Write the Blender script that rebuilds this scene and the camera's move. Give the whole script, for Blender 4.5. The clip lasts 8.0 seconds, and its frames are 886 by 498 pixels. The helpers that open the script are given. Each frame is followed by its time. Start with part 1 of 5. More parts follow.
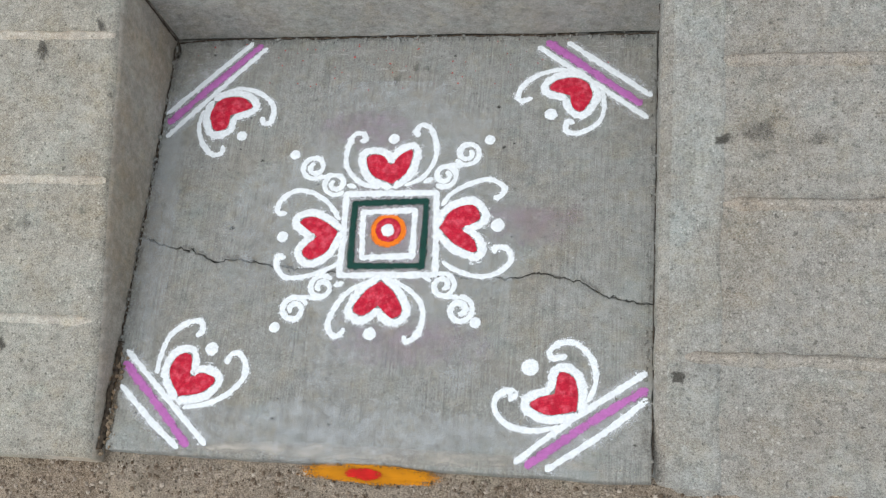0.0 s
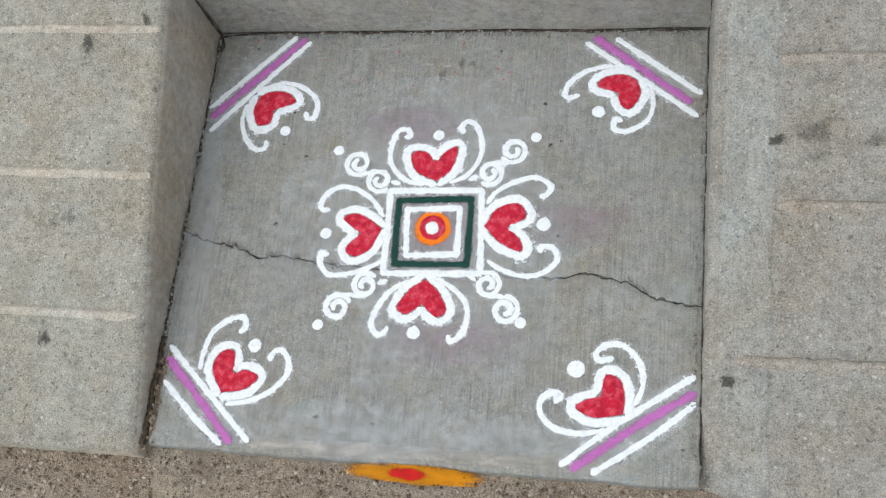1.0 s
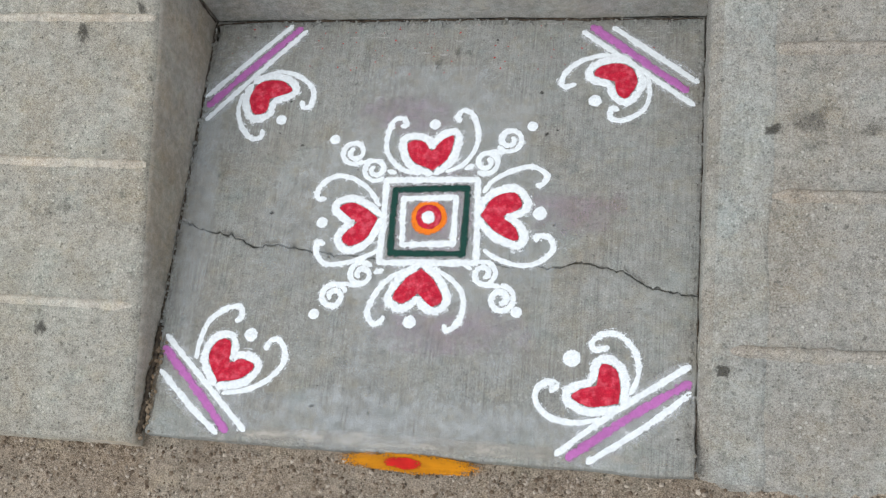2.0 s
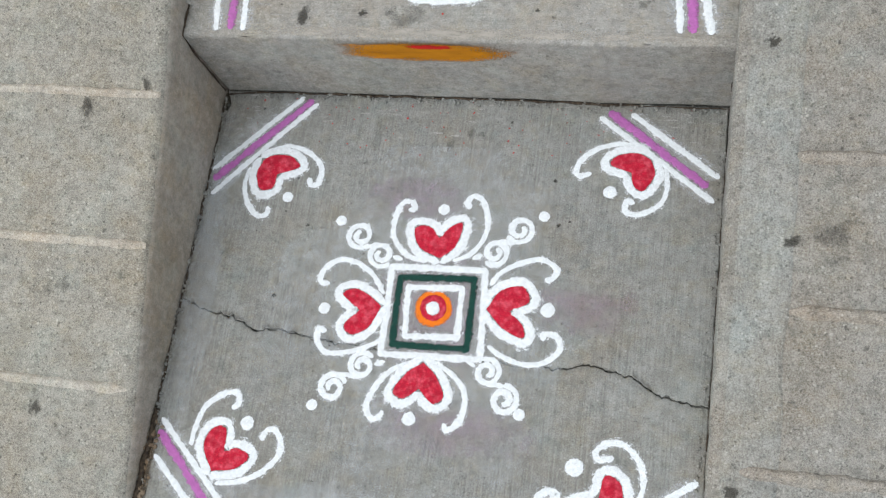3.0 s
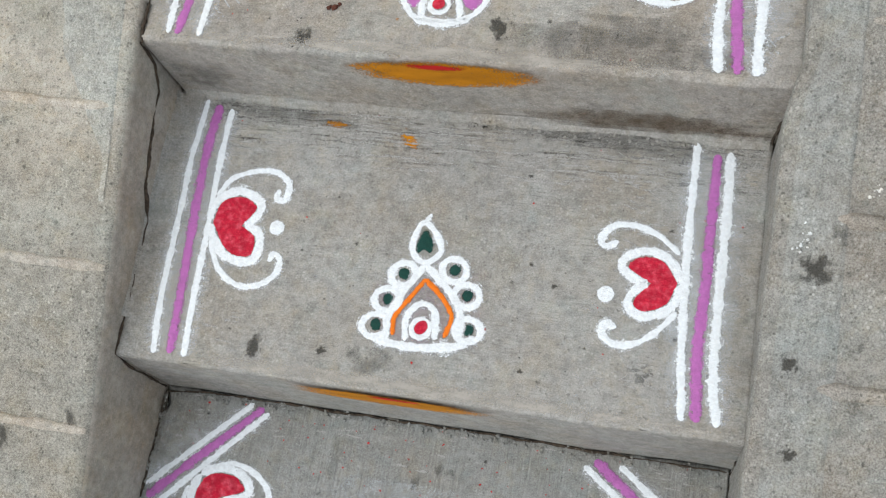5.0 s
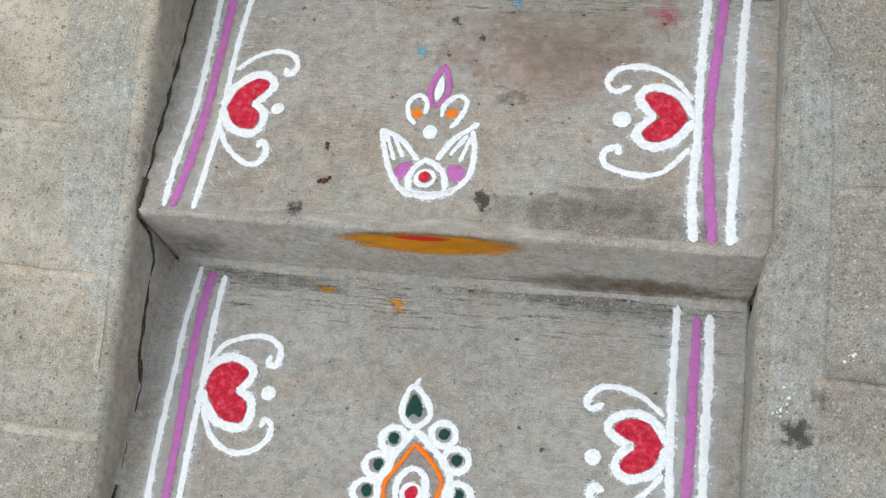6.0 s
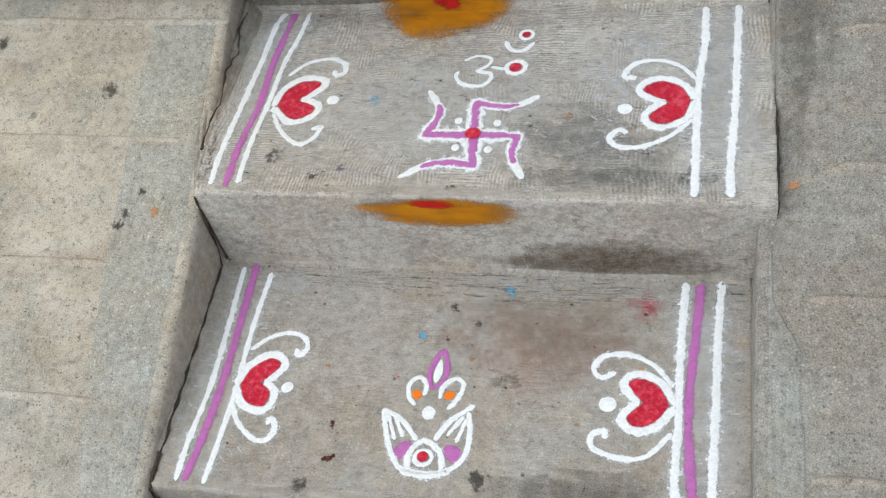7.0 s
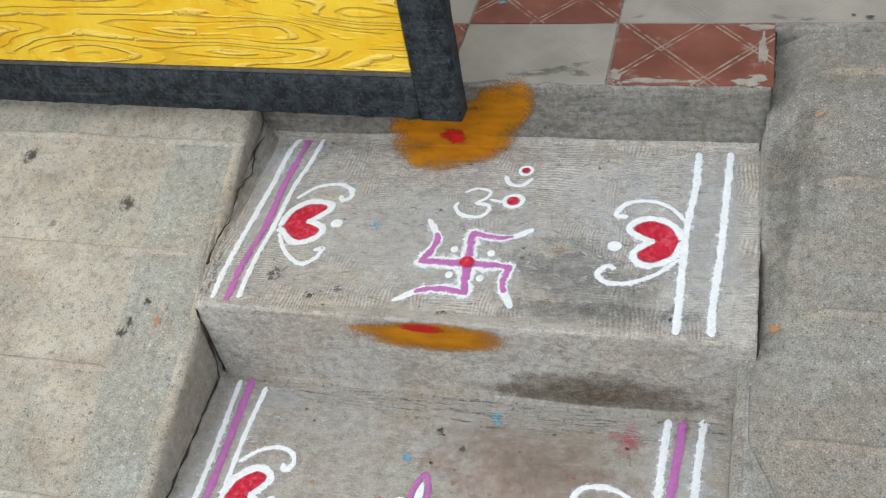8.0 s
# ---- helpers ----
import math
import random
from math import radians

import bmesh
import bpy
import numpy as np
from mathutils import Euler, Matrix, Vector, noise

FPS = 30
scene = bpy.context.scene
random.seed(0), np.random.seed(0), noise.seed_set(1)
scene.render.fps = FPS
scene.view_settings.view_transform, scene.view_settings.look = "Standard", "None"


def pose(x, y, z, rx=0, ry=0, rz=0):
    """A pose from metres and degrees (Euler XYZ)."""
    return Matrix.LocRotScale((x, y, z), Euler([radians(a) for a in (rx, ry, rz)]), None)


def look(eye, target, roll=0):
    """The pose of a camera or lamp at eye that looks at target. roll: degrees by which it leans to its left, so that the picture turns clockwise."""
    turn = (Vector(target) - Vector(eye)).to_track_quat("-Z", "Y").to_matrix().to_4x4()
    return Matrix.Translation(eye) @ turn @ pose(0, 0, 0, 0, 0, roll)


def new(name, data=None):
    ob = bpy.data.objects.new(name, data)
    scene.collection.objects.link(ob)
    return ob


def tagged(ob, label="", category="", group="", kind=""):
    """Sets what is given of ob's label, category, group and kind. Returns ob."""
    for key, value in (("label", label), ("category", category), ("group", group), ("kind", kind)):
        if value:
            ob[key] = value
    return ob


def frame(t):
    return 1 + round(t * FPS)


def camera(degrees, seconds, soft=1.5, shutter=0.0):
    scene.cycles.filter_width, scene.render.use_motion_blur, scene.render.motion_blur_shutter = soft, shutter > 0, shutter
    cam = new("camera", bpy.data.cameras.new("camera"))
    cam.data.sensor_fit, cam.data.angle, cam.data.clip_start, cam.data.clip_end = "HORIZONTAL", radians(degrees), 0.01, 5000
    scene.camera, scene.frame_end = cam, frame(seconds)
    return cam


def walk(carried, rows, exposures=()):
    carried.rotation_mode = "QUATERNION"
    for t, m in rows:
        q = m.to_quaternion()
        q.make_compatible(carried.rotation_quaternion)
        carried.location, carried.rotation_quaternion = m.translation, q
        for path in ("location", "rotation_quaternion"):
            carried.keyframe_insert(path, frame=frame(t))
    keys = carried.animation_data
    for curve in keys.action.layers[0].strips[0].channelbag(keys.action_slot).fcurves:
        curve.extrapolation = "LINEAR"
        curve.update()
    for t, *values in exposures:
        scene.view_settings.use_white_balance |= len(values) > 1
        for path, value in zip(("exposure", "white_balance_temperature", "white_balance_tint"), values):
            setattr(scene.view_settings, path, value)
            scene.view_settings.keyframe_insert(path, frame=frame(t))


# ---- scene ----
cam = camera(45.43, 8.0, soft=1.3)
# seconds, eye in metres, turn in degrees
PATH = [
    (0, 0.4365, -0.6750, 1.6848, 21.382, 9.430, 4.873),
    (0.5, 0.4062, -0.6567, 1.6847, 21.154, 10.356, 5.610),
    (1, 0.4022, -0.6510, 1.6814, 20.793, 10.582, 5.953),
    (1.5, 0.4057, -0.6542, 1.6829, 20.932, 10.561, 5.771),
    (2.8, 0.4193, -0.5360, 1.6733, 18.571, 10.428, 7.277),
    (3, 0.4413, -0.4640, 1.6724, 20.235, 11.874, 8.449),
    (3.5, 0.4877, -0.2436, 1.6852, 22.630, 11.125, 12.239),
    (4, 0.4507, -0.0678, 1.6741, 22.767, 10.933, 12.927),
    (4.5, 0.3581, 0.0945, 1.6468, 19.803, 9.044, 10.866),
    (4.7, 0.3504, 0.1109, 1.6522, 19.756, 9.587, 10.644),
    (5.8, 0.3497, 0.1521, 1.7106, 26.109, 9.326, 9.428),
    (6, 0.3530, 0.1668, 1.7304, 26.999, 9.310, 9.242),
    (6.5, 0.3863, 0.2000, 1.8233, 33.406, 9.773, 10.798),
    (7, 0.3952, 0.1725, 1.8702, 39.735, 9.402, 10.081),
    (7.5, 0.4241, 0.1663, 1.9008, 44.359, 9.614, 11.891),
    (8, 0.4783, 0.1499, 1.9012, 47.025, 8.549, 13.493),
]
walk(cam, [(t, pose(x, y, z, rx, ry, rz)) for t, x, y, z, rx, ry, rz in PATH])

# ---- world and light: bright overcast day, a little stronger from the front left ----
world = bpy.data.worlds.new("overcast_sky")
scene.world = world
world.use_nodes = True
wt = world.node_tree
sky = wt.nodes.new("ShaderNodeTexSky")
sky.sky_type = "NISHITA"
sky.sun_disc = False
sky.sun_elevation = radians(47)
sky.sun_rotation = radians(-120)
sky.air_density = 1.0
sky.dust_density = 4.0
soft_sky = wt.nodes.new("ShaderNodeMixRGB")
soft_sky.inputs[0].default_value = 0.85
soft_sky.inputs[2].default_value = (8.3, 8.6, 9.0, 1)
wt.links.new(sky.outputs[0], soft_sky.inputs[1])
wt.links.new(soft_sky.outputs[0], wt.nodes["Background"].inputs[0])
wt.nodes["Background"].inputs[1].default_value = 0.1
sun = new("sun", bpy.data.lights.new("sun", "SUN"))
sun.data.energy = 1.6
sun.data.angle = radians(70)
sun.data.color = (1.0, 0.985, 0.96)
sun.matrix_world = look((-2.7, -1.9, 4.9), (0, 0.6, 0.2))
scene.view_settings.exposure = 0.27


# ---- node helpers ----
def node(nt, kind, **put):
    n = nt.nodes.new(kind)
    for key, value in put.items():
        sock = n.inputs[int(key[1:])] if key[0] == "i" and key[1:].isdigit() else n.inputs[key]
        if hasattr(value, "is_output"):
            nt.links.new(value, sock)
        else:
            sock.default_value = value
    return n


def base(name, rough=0.9):
    m = bpy.data.materials.new(name)
    m.use_nodes = True
    nt = m.node_tree
    b = nt.nodes["Principled BSDF"]
    b.inputs["Roughness"].default_value = rough
    b.inputs["Specular IOR Level"].default_value = 0.3
    return m, nt, b


def place(nt, scale=(1, 1, 1), turn=(0, 0, 0)):
    t = nt.nodes.new("ShaderNodeTexCoord")
    mp = node(nt, "ShaderNodeMapping", Vector=t.outputs["Object"])
    mp.inputs["Scale"].default_value = scale
    mp.inputs["Rotation"].default_value = turn
    return mp.outputs[0]


def grain(nt, scale, detail=3.0, vec=None, rough=0.55):
    n = node(nt, "ShaderNodeTexNoise", Scale=scale, Detail=detail, Roughness=rough)
    nt.links.new(vec or place(nt), n.inputs["Vector"])
    return n.outputs[0]


def remap(nt, v, a, b, c=0.0, d=1.0):
    n = node(nt, "ShaderNodeMapRange", i1=a, i2=b, i3=c, i4=d)
    nt.links.new(v, n.inputs[0])
    return n.outputs[0]


def calc(nt, op, a, b=0.0):
    n = nt.nodes.new("ShaderNodeMath")
    n.operation = op
    for i, v in enumerate((a, b)):
        if hasattr(v, "is_output"):
            nt.links.new(v, n.inputs[i])
        else:
            n.inputs[i].default_value = v
    return n.outputs[0]


def mix(nt, fac, a, b, how="MIX"):
    n = nt.nodes.new("ShaderNodeMixRGB")
    n.blend_type = how
    for i, v in enumerate((fac, a, b)):
        if hasattr(v, "is_output"):
            nt.links.new(v, n.inputs[i])
        elif i == 0:
            n.inputs[0].default_value = v
        else:
            n.inputs[i].default_value = (*v, 1)
    return n.outputs[0]


def relief(nt, b, height, metres, strength=1.0):
    n = node(nt, "ShaderNodeBump", Strength=strength, Distance=metres)
    nt.links.new(height, n.inputs["Height"])
    nt.links.new(n.outputs[0], b.inputs["Normal"])


# ---- materials ----
def concrete(name, low, high, sand=0.5, streak=(0, 0, 0), stain=(0.09, 0.08, 0.065), stains=0.4, depth=0.0012, pits=0.35, lined=0.35, swirl=0.0, far=None, hue=0.75, comb=0.0, mottle=1.0):
    """Cement surface: cloudy tone, sand grains, trowel streaks along one axis, dirt stains, dark pits.
    far: two other tones and the y at which the surface changes over to them."""
    m, nt, b = base(name, 0.92)
    cloud = grain(nt, 3.5, 6.0)
    blotch = grain(nt, 24.0, 6.0, None, 0.62)
    fine = grain(nt, 430.0, 3.0)
    tiny = grain(nt, 950.0, 2.0)
    tone = calc(nt, "ADD", calc(nt, "MULTIPLY", cloud, 0.55), calc(nt, "MULTIPLY", blotch, 0.45))
    shade = remap(nt, tone, 0.36, 0.64)
    c = mix(nt, shade, low, high)
    if far:
        t = nt.nodes.new("ShaderNodeTexCoord")
        sep = nt.nodes.new("ShaderNodeSeparateXYZ")
        nt.links.new(t.outputs["Object"], sep.inputs[0])
        where = calc(nt, "ADD", sep.outputs[1], calc(nt, "MULTIPLY", calc(nt, "SUBTRACT", grain(nt, 5.0, 6.0), 0.5), 1.1))
        c = mix(nt, remap(nt, where, far[2] - 0.3, far[2] + 0.3), c, mix(nt, shade, far[0], far[1]))
    c = mix(nt, calc(nt, "MULTIPLY", remap(nt, grain(nt, 5.5, 5.0), 0.45, 0.68), hue), c, (low[0] * 1.12, low[1] * 1.0, low[2] * 0.86))
    c = mix(nt, calc(nt, "MULTIPLY", remap(nt, grain(nt, 6.5, 6.0), 0.50, 0.70), hue), c, (high[0] * 0.98, high[1] * 1.05, high[2] * 1.06))
    for size, lo, hi, tint, much in ((21.0, 0.50, 0.66, (1.10, 1.0, 0.80), 0.55), (17.0, 0.52, 0.68, (0.86, 0.99, 1.02), 0.6), (85.0, 0.52, 0.68, (1.12, 1.0, 0.84), 0.5), (95.0, 0.52, 0.68, (0.84, 0.93, 0.96), 0.5)):
        c = mix(nt, calc(nt, "MULTIPLY", remap(nt, grain(nt, size, 4.0, None, 0.65), lo, hi), much * hue), c, tint, "MULTIPLY")
    grainy = calc(nt, "ADD", calc(nt, "MULTIPLY", fine, 0.6), calc(nt, "MULTIPLY", tiny, 0.4))
    c = mix(nt, calc(nt, "MULTIPLY", remap(nt, grainy, 0.46, 0.66), sand * 0.75), c, [min(1, v * 1.7) for v in high])
    c = mix(nt, calc(nt, "MULTIPLY", remap(nt, grainy, 0.50, 0.34), sand * 0.85), c, [v * 0.35 for v in low])
    # sand and small stones of two tones
    cells = node(nt, "ShaderNodeTexVoronoi", Scale=190.0)
    nt.links.new(place(nt), cells.inputs["Vector"])
    chance = nt.nodes.new("ShaderNodeSeparateColor")
    nt.links.new(cells.outputs["Color"], chance.inputs[0])
    dot = remap(nt, cells.outputs["Distance"], 0.45, 0.25)
    lightdot = calc(nt, "MULTIPLY", dot, remap(nt, chance.outputs[0], 0.70, 0.84))
    darkdot = calc(nt, "MULTIPLY", dot, remap(nt, chance.outputs[1], 0.86, 0.92))
    rubbed = remap(nt, grain(nt, 13.0, 5.0), 0.38, 0.60, 0.15, 1.0)
    lightdot = calc(nt, "MULTIPLY", lightdot, rubbed)
    c = mix(nt, calc(nt, "MULTIPLY", lightdot, sand * 0.62), c, [min(1, v * 2.0) for v in high])
    c = mix(nt, calc(nt, "MULTIPLY", darkdot, sand * 0.75), c, [v * 0.28 for v in low])
    height = calc(nt, "ADD", calc(nt, "MULTIPLY", grainy, 0.8), calc(nt, "MULTIPLY", blotch, 0.45))
    height = calc(nt, "ADD", height, calc(nt, "MULTIPLY", calc(nt, "SUBTRACT", lightdot, darkdot), sand * 0.6))
    if sand > 0.7:
        stones = node(nt, "ShaderNodeTexVoronoi", Scale=112.0)
        nt.links.new(place(nt), stones.inputs["Vector"])
        pick = nt.nodes.new("ShaderNodeSeparateColor")
        nt.links.new(stones.outputs["Color"], pick.inputs[0])
        bare = remap(nt, grain(nt, 8.0, 6.0, None, 0.65), 0.42, 0.58, 0.1, 1.0)
        stone = calc(nt, "MULTIPLY", calc(nt, "MULTIPLY", remap(nt, stones.outputs["Distance"], 0.36, 0.22), remap(nt, pick.outputs[0], 0.80, 0.90)), bare)
        hole = calc(nt, "MULTIPLY", remap(nt, stones.outputs["Distance"], 0.30, 0.16), remap(nt, pick.outputs[1], 0.88, 0.94))
        c = mix(nt, calc(nt, "MULTIPLY", stone, 0.6), c, [min(1, v * 1.9) for v in high])
        c = mix(nt, calc(nt, "MULTIPLY", hole, 0.4), c, [v * 0.35 for v in low])
        height = calc(nt, "ADD", height, calc(nt, "SUBTRACT", stone, hole))
    if any(streak):
        n = node(nt, "ShaderNodeTexNoise", Scale=1.0, Detail=5.0, Roughness=0.68, Distortion=swirl)
        nt.links.new(place(nt, streak), n.inputs["Vector"])
        some = remap(nt, grain(nt, 9.0, 4.0), 0.36, 0.62, 0.25, 1.0)
        lines = n.outputs[0]
        c = mix(nt, calc(nt, "MULTIPLY", calc(nt, "MULTIPLY", remap(nt, lines, 0.50, 0.38), some), lined), c, [v * 0.45 for v in low])
        c = mix(nt, calc(nt, "MULTIPLY", calc(nt, "MULTIPLY", remap(nt, lines, 0.52, 0.64), some), lined * 0.8), c, [min(1, v * 1.4) for v in high])
        height = calc(nt, "ADD", height, calc(nt, "MULTIPLY", calc(nt, "MULTIPLY", lines, some), lined * 3.0))
    if comb:
        way = remap(nt, grain(nt, 5.5, 3.0), 0.50, 0.53)
        waves = []
        for bands, size in (("Y", 50.0), ("X", 44.0)):
            w = node(nt, "ShaderNodeTexWave", Scale=size, Distortion=34.0, Detail=2.5)
            w.bands_direction = bands
            w.inputs["Detail Scale"].default_value = 0.10
            w.inputs["Detail Roughness"].default_value = 0.55
            nt.links.new(place(nt), w.inputs["Vector"])
            waves.append(w.outputs["Fac"])
        comb_fac = calc(nt, "ADD", calc(nt, "MULTIPLY", waves[0], calc(nt, "SUBTRACT", 1.0, way)), calc(nt, "MULTIPLY", waves[1], way))
        comb_fac = calc(nt, "ADD", comb_fac, calc(nt, "MULTIPLY", calc(nt, "SUBTRACT", grain(nt, 210.0, 4.0), 0.5), 1.7))
        some = remap(nt, grain(nt, 12.0, 6.0), 0.40, 0.56, 0.0, 1.0)
        facing = nt.nodes.new("ShaderNodeNewGeometry")
        level = nt.nodes.new("ShaderNodeSeparateXYZ")
        nt.links.new(facing.outputs["True Normal"], level.inputs[0])
        some = calc(nt, "MULTIPLY", some, remap(nt, level.outputs[2], 0.7, 0.95))
        rows = calc(nt, "MULTIPLY", comb_fac, some)
        c = mix(nt, calc(nt, "MULTIPLY", remap(nt, rows, 0.6, 0.95), comb * 0.75), c, [min(1, v * 1.5) for v in high])
        c = mix(nt, calc(nt, "MULTIPLY", calc(nt, "MULTIPLY", remap(nt, comb_fac, 0.28, 0.02), some), comb), c, [v * 0.42 for v in low])
        height = calc(nt, "ADD", height, calc(nt, "MULTIPLY", rows, comb * 1.6))
    spots2 = remap(nt, grain(nt, 34.0, 5.0, None, 0.65), 0.66, 0.70)
    c = mix(nt, calc(nt, "MULTIPLY", spots2, pits * 0.9), c, [v * 0.42 for v in low])
    patchy = grain(nt, 62.0, 5.0, None, 0.7)
    c = mix(nt, calc(nt, "MULTIPLY", remap(nt, patchy, 0.50, 0.36), 0.36 * mottle), c, [v * 0.55 for v in low])
    c = mix(nt, calc(nt, "MULTIPLY", remap(nt, patchy, 0.52, 0.66), 0.32 * mottle), c, [min(1, v * 1.35) for v in high])
    height = calc(nt, "ADD", height, calc(nt, "MULTIPLY", patchy, 0.5))
    dirt = remap(nt, grain(nt, 7.0, 8.0, None, 0.68), 0.52, 0.74)
    c = mix(nt, calc(nt, "MULTIPLY", dirt, stains), c, stain)
    spots = remap(nt, grain(nt, 75.0, 3.0), 0.67, 0.74)
    c = mix(nt, calc(nt, "MULTIPLY", spots, pits), c, [v * 0.3 for v in low])
    height = calc(nt, "SUBTRACT", height, calc(nt, "MULTIPLY", spots, 0.8))
    nt.links.new(c, b.inputs["Base Color"])
    relief(nt, b, height, depth, 0.9)
    return m


def powder(name, colour, cover=1.0, shade=0.25, feather=2.6, tint=None, dusty=False):
    """Chalky dry powder that breaks up towards the edge of each stroke."""
    m, nt, b = base(name, 0.95)
    fine = grain(nt, 520.0, 3.0)
    mid = grain(nt, 130.0, 4.0)
    c = mix(nt, calc(nt, "MULTIPLY", remap(nt, mid, 0.4, 0.65), shade), colour, [v * 0.62 for v in colour])
    c = mix(nt, calc(nt, "MULTIPLY", remap(nt, fine, 0.45, 0.7), shade), c, [min(0.95, v * 1.25 + 0.02) for v in colour])
    if tint:
        c = mix(nt, calc(nt, "MULTIPLY", remap(nt, grain(nt, 85.0, 4.0), 0.46, 0.66), 0.7), c, tint)
    clots = node(nt, "ShaderNodeTexVoronoi", Scale=210.0)
    nt.links.new(place(nt), clots.inputs["Vector"])
    clot = calc(nt, "MULTIPLY", remap(nt, clots.outputs["Distance"], 0.35, 0.62), 0.12 if dusty else shade * 0.3)
    c = mix(nt, clot, c, [v * 0.5 for v in colour])
    c = mix(nt, calc(nt, "MULTIPLY", remap(nt, grain(nt, 60.0, 4.0), 0.50, 0.64), 0.0 if dusty else shade * 0.6), c, [v * 0.55 for v in colour])
    nt.links.new(c, b.inputs["Base Color"])
    edge = nt.nodes.new("ShaderNodeAttribute")
    edge.attribute_name = "edge"
    dust = grain(nt, 900.0, 2.0)
    ragged = calc(nt, "ADD", calc(nt, "ADD", remap(nt, fine, 0.3, 0.7, -0.5, 0.5), remap(nt, mid, 0.3, 0.7, -0.6, 0.6)), remap(nt, dust, 0.3, 0.7, -0.35, 0.35))
    ragged = calc(nt, "ADD", ragged, remap(nt, grain(nt, 48.0, 3.0), 0.3, 0.7, -0.4, 0.4))
    inner = remap(nt, edge.outputs["Fac"], 0.30, 1.0) if dusty else edge.outputs["Fac"]
    a = calc(nt, "ADD", calc(nt, "MULTIPLY", inner, feather), ragged)
    a = remap(nt, a, 0.05, 0.85, 0.0, cover)
    if dusty:
        loose = calc(nt, "ADD", calc(nt, "MULTIPLY", grain(nt, 620.0, 3.0), 0.6), calc(nt, "MULTIPLY", grain(nt, 38.0, 4.0), 0.4))
        loose = calc(nt, "MULTIPLY", remap(nt, loose, 0.51, 0.61), remap(nt, edge.outputs["Fac"], 0.0, 0.35, 0.0, 0.5))
        a = calc(nt, "MAXIMUM", a, loose)
    clear = nt.nodes.new("ShaderNodeBsdfTransparent")
    blend = node(nt, "ShaderNodeMixShader", i0=a, i1=clear.outputs[0], i2=b.outputs[0])
    nt.links.new(blend.outputs[0], nt.nodes["Material Output"].inputs[0])
    relief(nt, b, calc(nt, "ADD", fine, calc(nt, "MULTIPLY", mid, 1.2)), 0.0016, 0.85)
    return m


def smudge(name, colour, cover=0.9, breakup=0.5, sharp=0.6, stretch=None, grains=(0.5, 0.4)):
    """Rubbed-in pigment or stain that fades out softly."""
    m, nt, b = base(name, 0.9)
    mid = grain(nt, 1.0, 5.0, place(nt, stretch)) if stretch else grain(nt, 45.0, 5.0)
    fine = grain(nt, 380.0, 3.0)
    c = mix(nt, remap(nt, mid, 0.35, 0.7), [v * 0.8 for v in colour], [min(0.95, v * 1.2) for v in colour])
    nt.links.new(c, b.inputs["Base Color"])
    edge = nt.nodes.new("ShaderNodeAttribute")
    edge.attribute_name = "edge"
    rough = calc(nt, "MULTIPLY", calc(nt, "ADD", remap(nt, mid, 0.3, 0.7, -grains[0], grains[0]), remap(nt, fine, 0.3, 0.7, -grains[1], grains[1])), breakup)
    faded = calc(nt, "MULTIPLY", remap(nt, edge.outputs["Fac"], 0.0, 0.25), calc(nt, "ADD", edge.outputs["Fac"], rough))
    a = remap(nt, faded, 0.0, sharp, 0.0, cover)
    clear = nt.nodes.new("ShaderNodeBsdfTransparent")
    blend = node(nt, "ShaderNodeMixShader", i0=a, i1=clear.outputs[0], i2=b.outputs[0])
    nt.links.new(blend.outputs[0], nt.nodes["Material Output"].inputs[0])
    relief(nt, b, fine, 0.0006, 0.5)
    return m


landing_mat = concrete("cement_landing", (0.180, 0.184, 0.176), (0.260, 0.267, 0.257), 0.5, (300.0, 11.0, 11.0), pits=0.4, lined=0.38, mottle=0.8)
step_mat = concrete("cement_step", (0.230, 0.220, 0.202), (0.343, 0.330, 0.307), 0.5, (30.0, 240.0, 60.0), stains=0.4, pits=0.45, lined=0.32, swirl=1.2, mottle=0.95)
cool_step_mat = concrete("cement_step_grey", (0.215, 0.213, 0.20), (0.322, 0.32, 0.305), 0.46, (30.0, 200.0, 60.0), stains=0.35, pits=0.45, lined=0.26, swirl=1.4, mottle=0.9)
top_step_mat = concrete("cement_top_step", (0.300, 0.291, 0.272), (0.438, 0.429, 0.408), 0.62, (30.0, 240.0, 60.0), stains=0.4, pits=0.5, lined=0.55, swirl=1.6, comb=0.44)
cheek_mat = concrete("cement_ramp_tan", (0.195, 0.19, 0.168), (0.295, 0.288, 0.256), 0.8, stains=0.4, pits=0.65, far=((0.402, 0.374, 0.320), (0.552, 0.517, 0.454), 0.72))
plain_cheek_mat = concrete("smooth_cheek_plaster", (0.262, 0.244, 0.213), (0.368, 0.346, 0.308), 0.3, (20.0, 40.0, 12.0), stains=0.45, pits=0.3, lined=0.2)
ramp_mat = concrete("cement_ramp_grey", (0.172, 0.168, 0.154), (0.262, 0.257, 0.238), 0.75, stains=0.4, pits=0.6, far=((0.128, 0.128, 0.121), (0.202, 0.202, 0.192), 1.6))
band_mat = concrete("cement_band", (0.245, 0.250, 0.228), (0.345, 0.350, 0.325), 0.75, (150.0, 14.0, 14.0), stains=0.3, pits=0.4, lined=0.2)
right_band_mat = concrete("cement_band_pale", (0.185, 0.188, 0.176), (0.272, 0.276, 0.262), 0.75, (150.0, 14.0, 14.0), stains=0.3, pits=0.45, lined=0.22)
ridge_mat = concrete("mortar_ridge", (0.30, 0.28, 0.245), (0.42, 0.395, 0.35), 0.6, stains=0.25)
